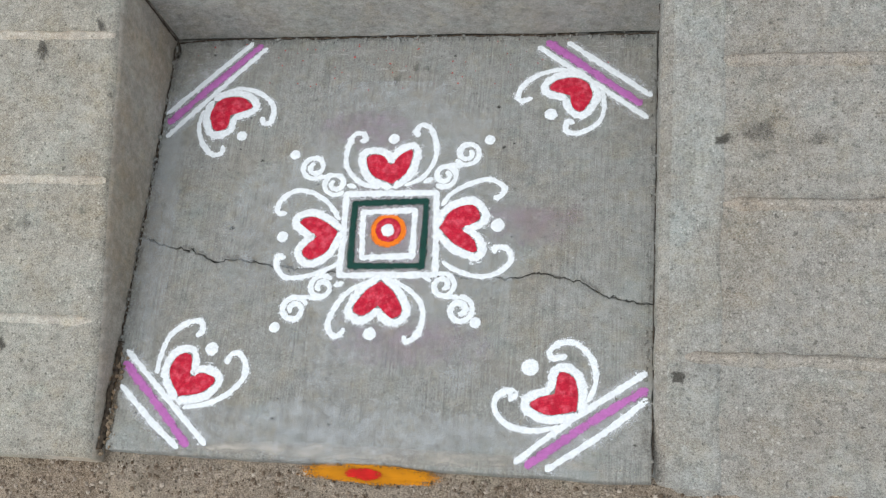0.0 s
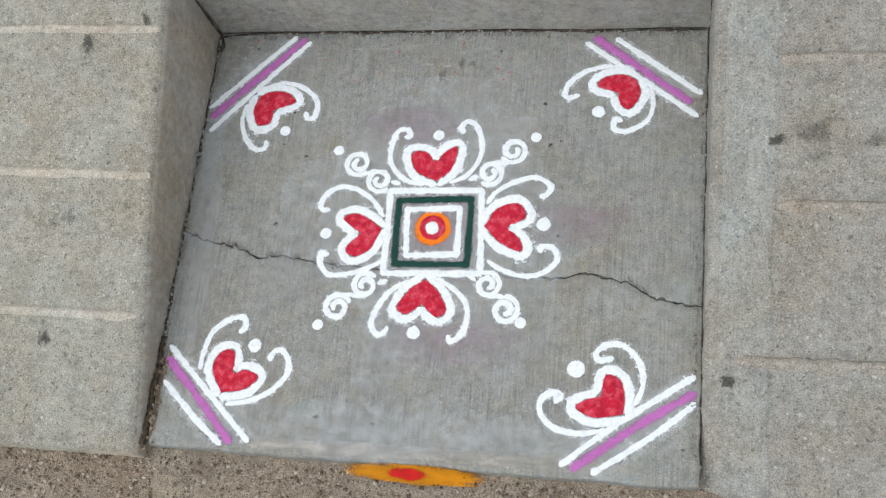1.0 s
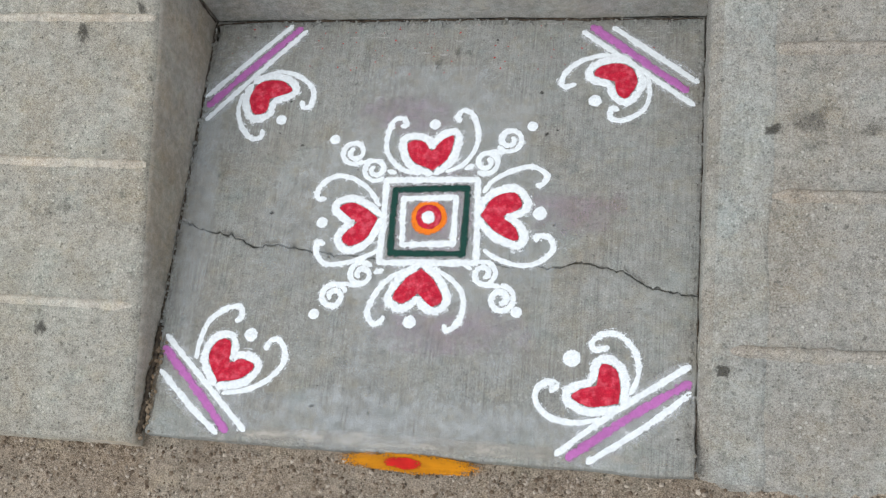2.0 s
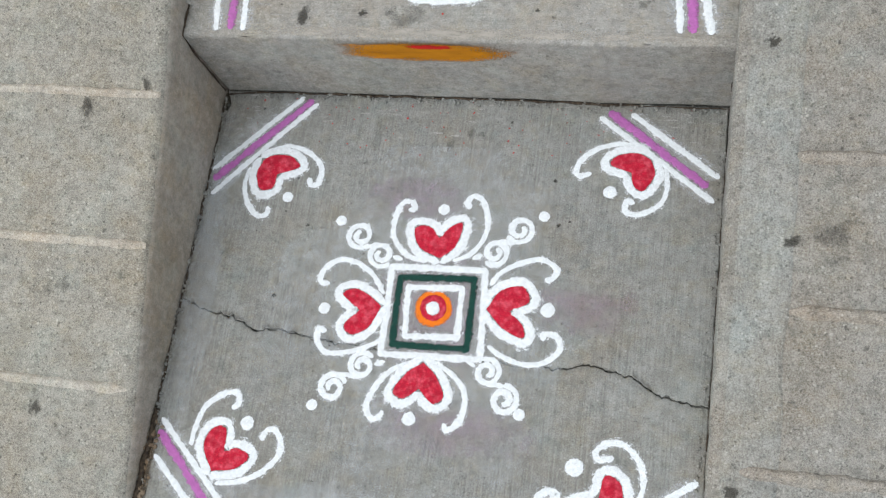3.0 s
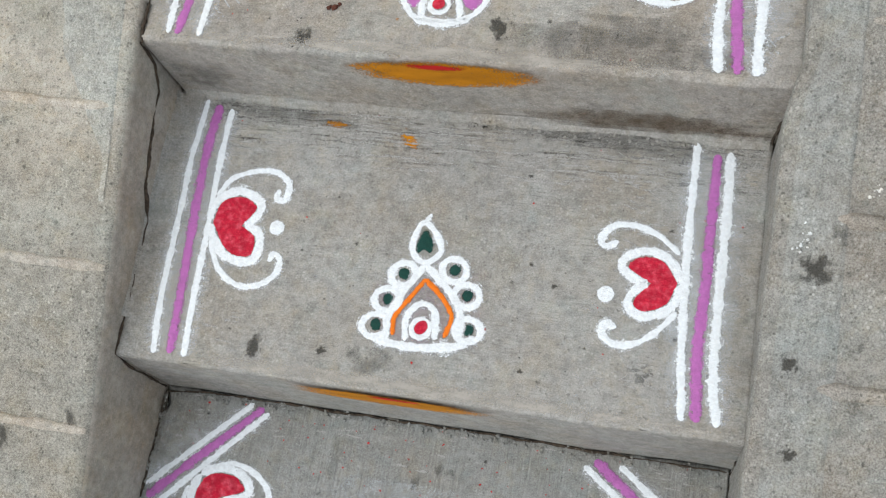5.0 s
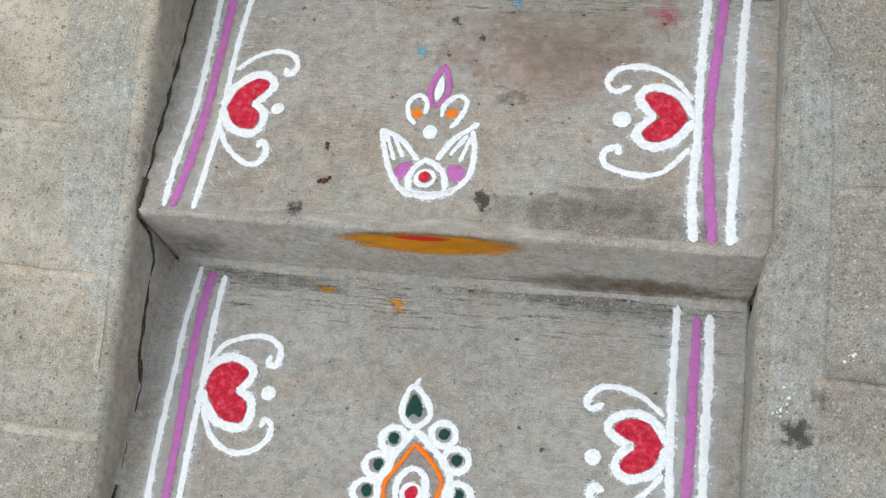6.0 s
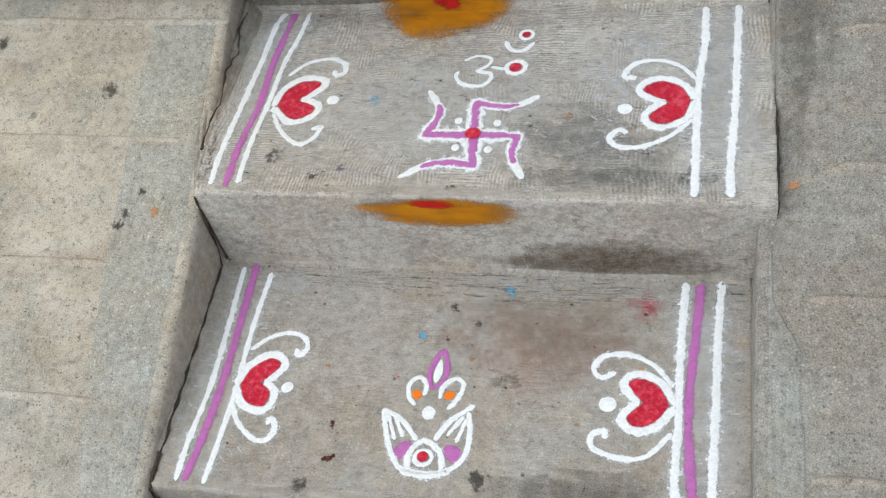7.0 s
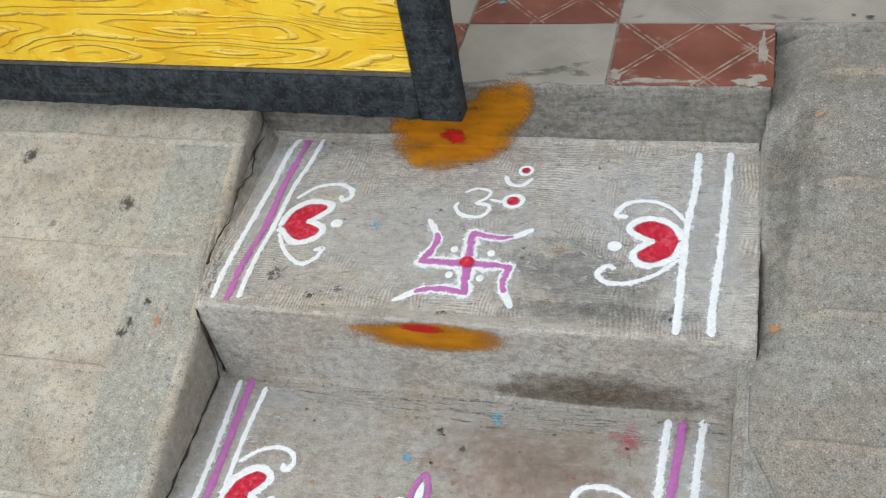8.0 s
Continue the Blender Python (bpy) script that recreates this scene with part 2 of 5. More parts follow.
dull_ridge_mat = concrete("dull_mortar_ridge", (0.205, 0.190, 0.168), (0.295, 0.278, 0.250), 0.8, stains=0.45)
porch_mat = concrete("cement_porch", (0.166, 0.164, 0.152), (0.262, 0.259, 0.242), 0.6, (14.0, 60.0, 90.0), stains=0.6, pits=0.6, lined=0.45, mottle=1.5, depth=0.002)
grit_mat = concrete("gritty_ground", (0.14, 0.115, 0.09), (0.30, 0.255, 0.205), 1.0, stains=0.7, depth=0.004, pits=0.35, stain=(0.08, 0.06, 0.042))
plaster_mat = concrete("plaster_wall", (0.45, 0.43, 0.38), (0.55, 0.53, 0.48), 0.2, stains=0.3)
white = powder("white_powder", (0.79, 0.85, 0.895), 0.98, 0.36, 3.3, None, True)
pink = powder("pink_powder", (0.52, 0.165, 0.49), 0.88, 0.42, 2.2)
haze = powder("thin_powder", (0.66, 0.69, 0.72), 0.42, 0.2, 1.0)
red = powder("red_powder", (0.52, 0.010, 0.038), 1.0, 0.85, 5.5, (0.72, 0.11, 0.16))
green = powder("green_powder", (0.008, 0.055, 0.044), 0.97, 0.4, 2.2)
orange = powder("orange_powder", (0.80, 0.19, 0.012), 1.0)
turmeric = smudge("turmeric", (0.41, 0.160, 0.001), 1.0, 0.5, 0.5, (16.0, 34.0, 60.0), (0.35, 0.9))
kumkum = smudge("red_pigment", (0.46, 0.010, 0.009), 0.96, 0.55, 0.55, None, (0.5, 0.8))
scuff = powder("pale_scuff", (0.48, 0.48, 0.46), 0.7, 0.3, 1.3)
bright_scuff = powder("rubbed_powder", (0.66, 0.70, 0.73), 0.65, 0.3, 1.0)
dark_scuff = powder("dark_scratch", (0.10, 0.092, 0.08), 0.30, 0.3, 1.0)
rim = smudge("worn_edge", (0.44, 0.42, 0.38), 0.6, 1.0, 1.0, (18.0, 60.0, 60.0))
riser_mats = {i: concrete("riser_plaster_%s" % tone, low, high, 0.25, (12.0, 30.0, 70.0), stains=0.4, pits=0.4, lined=0.3, mottle=0.6) for i, tone, low, high in (
    (2, "pale", (0.360, 0.312, 0.264), (0.480, 0.424, 0.364)), (3, "beige", (0.255, 0.222, 0.187), (0.355, 0.315, 0.270)), (4, "brown", (0.205, 0.180, 0.153), (0.300, 0.270, 0.236)))}
wash = smudge("brown_wash", (0.22, 0.17, 0.125), 0.3, 0.6, 1.0)
haunch_mat = concrete("dragged_mortar", (0.19, 0.182, 0.164), (0.32, 0.310, 0.285), 0.5, (90.0, 9.0, 60.0), stains=0.5, pits=0.5, lined=0.6, swirl=0.8)
brown_crumb = concrete("brown_crumbs", (0.13, 0.095, 0.062), (0.23, 0.18, 0.13), 0.6)
white_flake = concrete("white_flakes", (0.55, 0.57, 0.58), (0.72, 0.74, 0.75), 0.1, stains=0.0, pits=0.0)
leaf_bit = concrete("dry_leaf_bits", (0.06, 0.022, 0.016), (0.12, 0.045, 0.03), 0.2, stains=0.0)
# near-black colour stands in for shade deep in the cracks, along with dirt
joint_dark, fnt, fb = base("joint_dirt_and_shade", 0.95)
fnt.links.new(mix(fnt, remap(fnt, grain(fnt, 160.0, 4.0), 0.35, 0.65), (0.018, 0.014, 0.01), (0.075, 0.058, 0.042)), fb.inputs["Base Color"])
relief(fnt, fb, grain(fnt, 300.0, 3.0), 0.002, 0.9)
purple = smudge("purple_dust", (0.30, 0.17, 0.26), 0.22, 0.9, 1.2)
faint = smudge("faint_brown_pink", (0.33, 0.14, 0.12), 0.2, 0.8, 1.2)
kumkum_dust = smudge("pink_red_dust", (0.55, 0.08, 0.12), 0.6, 0.9, 1.3)
pinkish = smudge("faint_pink", (0.42, 0.12, 0.14), 0.42, 0.9, 1.2)
blue = smudge("blue_pigment", (0.12, 0.34, 0.50), 0.9, 0.8, 0.5)
peach = smudge("peach_pigment", (0.50, 0.27, 0.13), 0.7, 0.8)
oil = smudge("dark_stain", (0.055, 0.053, 0.046), 0.7, 0.7, 0.8)
# colours grey stains and the shade painted along the right ramp's trough
stain_shade = smudge("faint_grey_stain_and_shade", (0.085, 0.085, 0.078), 0.44, 1.0, 1.3)
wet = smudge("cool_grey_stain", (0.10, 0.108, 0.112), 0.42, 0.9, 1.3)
soil = smudge("brown_soil", (0.10, 0.068, 0.038), 0.75, 0.8, 1.3)
dusting = smudge("loose_white_dust", (0.56, 0.61, 0.65), 0.3, 1.1, 1.4)
pale = smudge("pale_wash", (0.46, 0.48, 0.49), 0.5, 0.8, 1.3)


# ---- shapes ----
def part(name, bm, material, parent=None, label=""):
    me = bpy.data.meshes.new(name)
    bm.normal_update()
    bm.to_mesh(me)
    bm.free()
    ob = new(name, me)
    me.materials.append(material)
    for p in me.polygons:
        p.use_smooth = True
    if parent:
        ob.parent = parent
    if label:
        ob["label"] = label
    return ob


def wob(x, y, scale, seed=0.0):
    return noise.noise(Vector((x * scale, y * scale, seed)))


def sheet(rows, name, material, parent=None, label="", edge=None):
    """A mesh from rows of points."""
    bm = bmesh.new()
    layer = bm.verts.layers.float.new("edge") if edge else None
    grid = [[bm.verts.new(p) for p in r] for r in rows]
    if edge:
        for i, r in enumerate(grid):
            for j, v in enumerate(r):
                v[layer] = edge[i][j]
    for a, b in zip(grid, grid[1:]):
        for i in range(len(a) - 1):
            bm.faces.new((a[i], a[i + 1], b[i + 1], b[i]))
    return part(name, bm, material, parent, label)


def block(name, x0, x1, y0, y1, z0, z1, material, parent=None, label="", bevel=0.004, segs=2):
    bm = bmesh.new()
    bmesh.ops.create_cube(bm, size=1.0, matrix=Matrix.Translation(((x0 + x1) / 2, (y0 + y1) / 2, (z0 + z1) / 2)) @ Matrix.Diagonal((x1 - x0, y1 - y0, z1 - z0, 1)))
    if bevel:
        bmesh.ops.bevel(bm, geom=bm.edges[:], offset=bevel, segments=segs, affect="EDGES")
    ob = part(name, bm, material, parent, label)
    for p in ob.data.polygons:
        p.use_smooth = False
    return ob


# ---- levels of the place ----
LEVEL = {1: 0.0, 2: 0.198, 3: 0.3625, 4: 0.556}
FRONT = {1: -0.412, 2: 0.399, 3: 0.853, 4: 1.338}
BACK = {1: 0.399, 2: 0.853, 3: 1.338, 4: 1.853}
LEFT = {1: -0.460, 2: -0.472, 3: -0.485, 4: -0.499}
RIGHT = {1: 0.4603, 2: 0.467, 3: 0.4855, 4: 0.5135}
PORCH = 0.698


def tread_z(i, x, y):
    return LEVEL[i] - (0.002 * x if i == 2 else 0) + 0.0014 * wob(x, y, 4.0, i * 3.1)


def left_edge(y):
    return float(np.interp(y, [-0.450, 0.300, 0.804, 1.320, 1.529, 1.842], [-0.4660, -0.4680, -0.4841, -0.5020, -0.5183, -0.5440]))


def right_edge(y):
    return float(np.interp(y, [-0.450, 0.300, 0.824, 0.885, 1.217, 1.331, 1.383, 1.842], [0.4610, 0.4630, 0.4665, 0.4825, 0.4832, 0.4864, 0.5143, 0.5148]))


def left_z(x, y):
    z = 0.122 + 0.280 * y - 0.023 * x + 0.003 * wob(x, y, 5.0, 7.0) + 0.0012 * wob(x, y, 22.0, 9.0)
    return min(z, 0.686)


def right_z(x, y):
    z = 0.107 + 0.315 * y + 0.003 * wob(x, y, 5.0, 17.0) + 0.0012 * wob(x, y, 22.0, 19.0)
    z = min(z, 0.690)
    return z - 0.042 * math.exp(-((x - 0.530) / 0.042) ** 2) * min(1.0, max(0.0, (y - 1.27) * 4)) * min(1.0, max(0.0, (2.16 - y) * 7))


# ---- the ground in front ----
def spread(lo, hi, n):
    far = [5, 30, 300, 3000]
    return [-v for v in far[::-1]] + [lo + (hi - lo) * k / n for k in range(n + 1)] + far


def ground_z(x, y):
    return -0.026 + 0.005 * wob(x, y, 14.0, 2.0) + 0.004 * wob(x, y, 45.0, 4.0) - 0.02 * min(1.0, max(0.0, (-0.5 - y) * 1.5))


xs, ys = spread(-1.7, 1.7, 200), spread(-1.3, 0.2, 100)
ground = sheet([[(x, y, ground_z(x, y) if abs(x) < 1.71 and -1.31 < y < 0.21 else -0.06) for x in xs] for y in ys], "ground", grit_mat)
tagged(ground, "rough brownish gritty concrete ground in front of steps", "ground", kind="structure")


# ---- steps ----
CRACK_X = [-0.47, -0.408, -0.366, -0.315, -0.274, -0.203, -0.078, 0.092, 0.227, 0.273, 0.338, 0.376, 0.47]
CRACK_Y = [-0.019, -0.040, -0.045, -0.066, -0.059, -0.071, -0.079, -0.083, -0.082, -0.072, -0.085, -0.109, -0.126]


def crack(x):
    return float(np.interp(x, CRACK_X, CRACK_Y)) + 0.0045 * wob(x, 0, 45.0, 1.0) + 0.004 * wob(x, 0, 130.0, 2.0) + 0.0022 * wob(x, 0, 300.0, 5.0)


def step_slab(name, i, front, back, nose, drop, material, parent=None, label=""):
    """A slab with an uneven top, a rounded worn nose, a riser face and side faces."""
    n = 320 if i == 1 else 160
    rows = []
    us = [k / n for k in range(n + 1)]

    def span(y):
        l = left_edge(y) + 0.0034 + 0.0036 * wob(0, y, 17.0, i) + 0.003 * wob(0, y, 80.0, i + 5) + 0.0016 * wob(0, y, 210.0, i + 6)
        r = RIGHT[i] + 0.0018 * wob(0, y, 30.0, i + 9) + 0.001 * wob(0, y, 90.0, i + 3)
        if i == 1:
            l += 0.012 * math.exp(-((y - 0.365) / 0.02) ** 2) + 0.008 * min(1.0, max(0.0, (-0.15 - y) * 6))
        return l, r

    yb = [back(-0.47 + 0.93 * u) for u in us]
    yf = [front(-0.47 + 0.93 * u) for u in us]

    def top(v, lift=0.0):
        row = []
        for k, u in enumerate(us):
            y = yb[k] + (yf[k] + nose - yb[k]) * v
            l, r = span(y)
            x = l + (r - l) * u
            row.append(Vector((x, y, tread_z(i, x, y) + lift)))
        return row

    rows.append([Vector((p.x, p.y + 0.001, p.z - 0.04)) for p in top(0)])
    first = top(0)
    for p in first:
        p.z -= 0.0015
    rows.append(first)
    m = max(8, int((max(yb) - min(yf)) / 0.012))
    for k in range(m + 1):
        rows.append(top(0.008 + 0.992 * k / m))
    last = rows[-1]
    for k in range(1, 6):
        a = math.pi / 2 * k / 5
        row = []
        for j, p in enumerate(last):
            chip = 0.0022 * wob(p.x, k * 0.2, 38.0, i * 2.0) + 0.0012 * wob(p.x, k * 0.3, 110.0, i)
            row.append(Vector((p.x, p.y - nose * math.sin(a) + chip * math.sin(2 * a), p.z - nose * (1 - math.cos(a)) + chip * math.sin(2 * a))))
        rows.append(row)
    base_row = rows[-1]
    steps = 8
    for k in range(1, steps + 1):
        rows.append([Vector((p.x + (0.006 * k / steps if p.x < -0.44 and i > 1 else 0) - 0.0, p.y + 0.0016 * wob(p.x, k * drop / steps, 9.0, i + 20.0) * k / steps, p.z - drop * k / steps)) for p in base_row])
    # side faces
    full = []
    for row in rows:
        a, b = row[0], row[-1]
        full.append([Vector((a.x + 0.003, a.y, a.z - 0.06)), Vector((a.x - 0.0005, a.y, a.z - 0.003))] + row + [Vector((b.x + 0.0005, b.y, b.z - 0.003)), Vector((b.x - 0.001, b.y, b.z - 0.12))])
    return sheet([[(v.x, v.y, v.z) for v in r] for r in full], name, material, parent, label)


step_1 = tagged(new("step_1"), "wide grey cement landing with a jagged crack across it", "step", "concrete steps", "structure")
step_slab("front_slab", 1, lambda x: FRONT[1] + 0.004 * wob(x, 0, 12, 3) - 0.004 * x, lambda x: crack(x) - 0.0011 - 0.0016 * wob(x, 0, 55.0, 31.0) - 0.0014 * wob(x, 0, 240.0, 33.0), 0.007, 0.07, landing_mat, step_1)
step_slab("back_slab", 1, lambda x: crack(x) + 0.0011 + 0.0016 * wob(x, 0, 55.0, 32.0) + 0.0018 * wob(x, 0, 200.0, 34.0), lambda x: BACK[1] + 0.002 - 0.003 * (1 + wob(x, 0, 60, 8)), 0.0012, 0.05, landing_mat, step_1)
block("bed", -0.47, 0.47, -0.40, 0.42, -0.2, -0.022, landing_mat, step_1, bevel=0)
STEPS = {1: step_1}
for i, text in ((2, "grey cement step with a rounded worn edge"), (3, "grey cement step with coloured powder specks"), (4, "top grey cement step with combed trowel marks")):
    ob = step_slab("step_%d" % i, i, lambda x, i=i: FRONT[i] + 0.0025 * wob(x, i, 6, 3), lambda x, i=i: BACK[i] + 0.004, 0.009 if i > 2 else 0.007, LEVEL[i] - LEVEL[i - 1] - 0.007, {2: cool_step_mat, 3: step_mat, 4: top_step_mat}[i])
    STEPS[i] = tagged(ob, text, "step", "concrete steps", "structure")
    ob.data.materials.append(riser_mats[i])
    for p in ob.data.polygons:
        if p.normal.y < -0.8 and p.center.z < LEVEL[i] - 0.006:
            p.material_index = 1
    block("step_core", LEFT[i] + 0.006, RIGHT[i] - 0.004, FRONT[i] + 0.03, BACK[i] + 0.03, LEVEL[i - 1] - 0.1, LEVEL[i] - 0.03, step_mat, ob, bevel=0)


# ---- side ramps ----
def ramp(name, side, edge, height, radius, material, label):
    rows = []
    y = -0.428
    outs = [0.004, 0.009, 0.018] + [0.03 + 0.014 * k for k in range(36)] + [0.6, 0.7, 0.85, 1.05]
    while y < 2.08:
        xe = edge(y) + side * (0.0022 * wob(0, y, 26.0, side) + 0.0015 * wob(0, y, 85.0, side + 3))
        r = radius * (1 + 0.35 * wob(0, y, 14.0, 5 + side))
        zt = height(xe + side * r, y)
        row = [(xe - side * 0.001, y, -0.12)]
        for k in range(1, 7):
            z = -0.08 + (zt - r + 0.08) * k / 6
            row.append((xe - side * (0.001 + 0.002 * wob(z * 2, y, 16.0, 33.0)) * (1 - k / 6.0), y, z))
        for k in range(1, 6):
            a = math.pi / 2 * k / 5
            row.append((xe + side * r * (1 - math.cos(a)), y, zt - r + r * math.sin(a)))
        for d in outs:
            x = xe + side * (r + d)
            row.append((x, y, height(x, y)))
        row.append((xe + side * (r + 1.06), y, -0.12))
        rows.append(row if side > 0 else row[::-1])
        y += 0.0125
    a = [(p[0], p[1] - 0.002, -0.12) for p in rows[0]]
    b = [(p[0], p[1] + 0.002, -0.12) for p in rows[-1]]
    ob = sheet([a] + rows + [b], name, material)
    ob.data.materials.append(plain_cheek_mat if side < 0 else right_band_mat)
    for p in ob.data.polygons:
        if p.normal.z < 0.55 and abs(p.center.x) < 0.56:
            p.material_index = 1
    return tagged(ob, label, "ramp", "side ramps", "structure")


ramp_left = ramp("ramp_left", -1, left_edge, left_z, 0.019, cheek_mat, "tan sandy cement ramp beside steps with raised cross ridges")
ramp_right = ramp("ramp_right", 1, right_edge, right_z, 0.016, ramp_mat, "grey sandy cement ramp beside steps with raised cross ridges")


def layer_on(name, x_of, y0, y1, height, thick, material, parent, label, nx=14, step=0.012):
    """A thin coat of cement lying on a ramp; x_of(y) gives its two edges."""
    rows = []
    n = int((y1 - y0) / step)
    for k in range(n + 1):
        y = y0 + (y1 - y0) * k / n
        a, b = x_of(y)
        row = []
        for j in range(nx + 1):
            x = a + (b - a) * j / nx
            lift = thick if 0 < j < nx and 0 < k < n else -0.002
            row.append((x, y, height(x, y) + lift))
        rows.append(row)
    return sheet(rows, name, material, parent, label)


def tan_limit(y):
    x = float(np.interp(y, [0.502, 0.804, 0.968, 1.217, 1.477, 1.737], [-0.5635, -0.6024, -0.6356, -0.6706, -0.6883, -0.6999]))
    return x + 0.006 * wob(0, y, 12.0, 40.0) + 0.003 * wob(0, y, 50.0, 41.0)


layer_on("mortar_band", lambda y: (min(tan_limit(y) + 0.5 * max(0.0, 0.82 - y), left_edge(y) - 0.03), left_edge(y) - 0.02), 0.60, 1.735, left_z, 0.0022, band_mat, ramp_left, "smooth grey-green cement band")
layer_on("mortar_band", lambda y: (right_edge(y) + 0.018, max(right_edge(y) + 0.024, 0.566 - 0.02 * max(0, y - 0.5) - 0.6 * max(0.0, y - 1.12)) + 0.006 * wob(0, y, 9.0, 44.0) + 0.002 * wob(0, y, 60.0, 45.0)), -0.42, 1.30, right_z, 0.0025, right_band_mat, ramp_right, "smooth pale grey cement band")


def ridge(parent, height, x0, x1, y, width, tall, material):
    rows = []
    n = int(abs(x1 - x0) / 0.006)
    for k in range(n + 1):
        x = x0 + (x1 - x0) * k / n
        yc = y + 0.003 * wob(x, y, 8.0, 50.0) + 0.0012 * wob(x, y, 60.0, 51.0)
        w = width * (1 + 0.35 * wob(x, y, 30.0, 52.0)) * min(1.0, 0.45 + 0.12 * min(k, n - k))
        h = tall * (1 + 0.45 * wob(x, y, 35.0, 53.0)) * min(1.0, 0.2 * min(k, n - k))
        rows.append([(x, yc + w * o, height(x, yc + w * o) + h * (1 - o * o) - 0.0008 * abs(o) ** 3) for o in (-1, -0.7, -0.35, 0, 0.35, 0.7, 1)])
    return sheet([list(r) for r in zip(*rows)] if x1 > x0 else [list(r) for r in zip(*rows)][::-1], "ridge", material, parent)


for y, x1 in ((-0.207, -0.485), (0.028, -0.474), (0.276, -0.474), (0.511, -0.481), (0.745, -0.498), (0.977, -0.594), (1.224, -0.655), (1.474, -0.563), (1.737, -0.535)):
    ridge(ramp_left, left_z, -1.5, x1, y, 0.0085, 0.0050, ridge_mat)
for y, x0 in ((-0.220, 0.500), (0.011, 0.562), (0.229, 0.552), (0.475, 0.536), (0.687, 0.537), (0.937, 0.563), (1.202, 0.562), (1.419, 0.590), (1.664, 0.605), (1.923, 0.610)):
    ridge(ramp_right, right_z, x0, 1.5, y, 0.0105, 0.0095, dull_ridge_mat)


# ---- powder strokes ----
def smooth(knots, step=0.0025, closed=False):
    """A flowing line through a few knots, at even steps."""
    k = [Vector(p) for p in knots]
    if len(k) == 2:
        k = [k[0], k[0].lerp(k[1], 0.5), k[1]]
    ext = [k[-1]] + k + [k[0], k[1]] if closed else [k[0] * 2 - k[1]] + k + [k[-1] * 2 - k[-2]]
    line = []
    for a in range(1, len(ext) - 2):
        p0, p1, p2, p3 = ext[a - 1:a + 3]
        n = max(2, int((p2 - p1).length / step))
        for s in range(n):
            t = s / n
            line.append(0.5 * (2 * p1 + (p2 - p0) * t + (2 * p0 - 5 * p1 + 4 * p2 - p3) * t * t + (3 * p1 - p0 - 3 * p2 + p3) * t ** 3))
    if not closed:
        line.append(k[-1])
    return line


def straight(knots, step=0.0025):
    line = []
    k = [Vector(p) for p in knots]
    for a, b in zip(k, k[1:]):
        n = max(2, int((b - a).length / step))
        line += [a.lerp(b, s / n) for s in range(n)]
    return line + [k[-1]]


def stroke(name, line, width, level, material, parent, lift=0.0009, closed=False, taper=(1, 1), tall=0.0010, label="", origin=Vector((0, 0))):
    """A low ridge of powder along a line, uneven in width, with ragged edges."""
    bm = bmesh.new()
    layer = bm.verts.layers.float.new("edge")
    rings = []
    n = len(line)
    for j, p in enumerate(line):
        q0, q1 = line[j - 1 if j or closed else 0], line[(j + 1) % n if closed or j < n - 1 else j]
        d = (q1 - q0)
        d = d.normalized() if d.length > 1e-9 else Vector((1, 0))
        side = Vector((-d.y, d.x))
        w = width * (0.77 if material is white else 0.53) * (1 + 0.24 * wob(p.x, p.y, 40.0, 60.0) + 0.16 * wob(p.x, p.y, 115.0, 64.0))
        if not closed:
            t = j / (n - 1)
            w *= taper[0] + (taper[1] - taper[0]) * t
            rest = min((p - line[0]).length, (p - line[-1]).length) / max(1e-6, w)
            if rest < 1:
                w *= math.sqrt(max(0.04, 1 - (1 - rest) ** 2))
        ring = []
        for o in (-1, -0.66, -0.3, 0.3, 0.66, 1):
            rag = 1 + (0.26 * wob(p.x + o, p.y, 150.0, 61.0) + 0.2 * wob(p.x + o, p.y, 380.0, 62.0)) * abs(o)
            q = p + side * (w * o * rag) + origin
            v = bm.verts.new((q.x, q.y, tread_z(level, q.x, q.y) + lift + tall * (1 - o * o)))
            v[layer] = 1 - abs(o)
            ring.append(v)
        rings.append(ring)
    pairs = list(zip(rings, rings[1:])) + ([(rings[-1], rings[0])] if closed else [])
    for a, b in pairs:
        for k in range(5):
            bm.faces.new((a[k + 1], a[k], b[k], b[k + 1]))
    return part(name, bm, material, parent, label)


def fill(name, outline, centre, level, material, parent, lift=0.0012, label="", soft=0.75):
    """A patch of powder inside a closed outline."""
    bm = bmesh.new()
    layer = bm.verts.layers.float.new("edge")
    c = Vector(centre)
    if material is white:
        outline = [c + (p - c) * 1.12 for p in outline]
    loops = []
    for s, e in ((1.0, 0.0), (0.86, 0.45 * soft / 0.75), (0.6, 0.9), (0.25, 1.0)):
        loop = []
        for p in outline:
            q = c + (p - c) * s * (1 + (0.03 * wob(p.x, p.y, 200.0, 63.0) if s == 1 else 0))
            v = bm.verts.new((q.x, q.y, tread_z(level, q.x, q.y) + lift + 0.0009 * (1 - s * s)))
            v[layer] = e
            loop.append(v)
        loops.append(loop)
    n = len(outline)
    for a, b in zip(loops, loops[1:]):
        for k in range(n):
            bm.faces.new((a[k], a[(k + 1) % n], b[(k + 1) % n], b[k]))
    bm.faces.new(loops[-1])
    bmesh.ops.recalc_face_normals(bm, faces=bm.faces[:])
    return part(name, bm, material, parent, label)


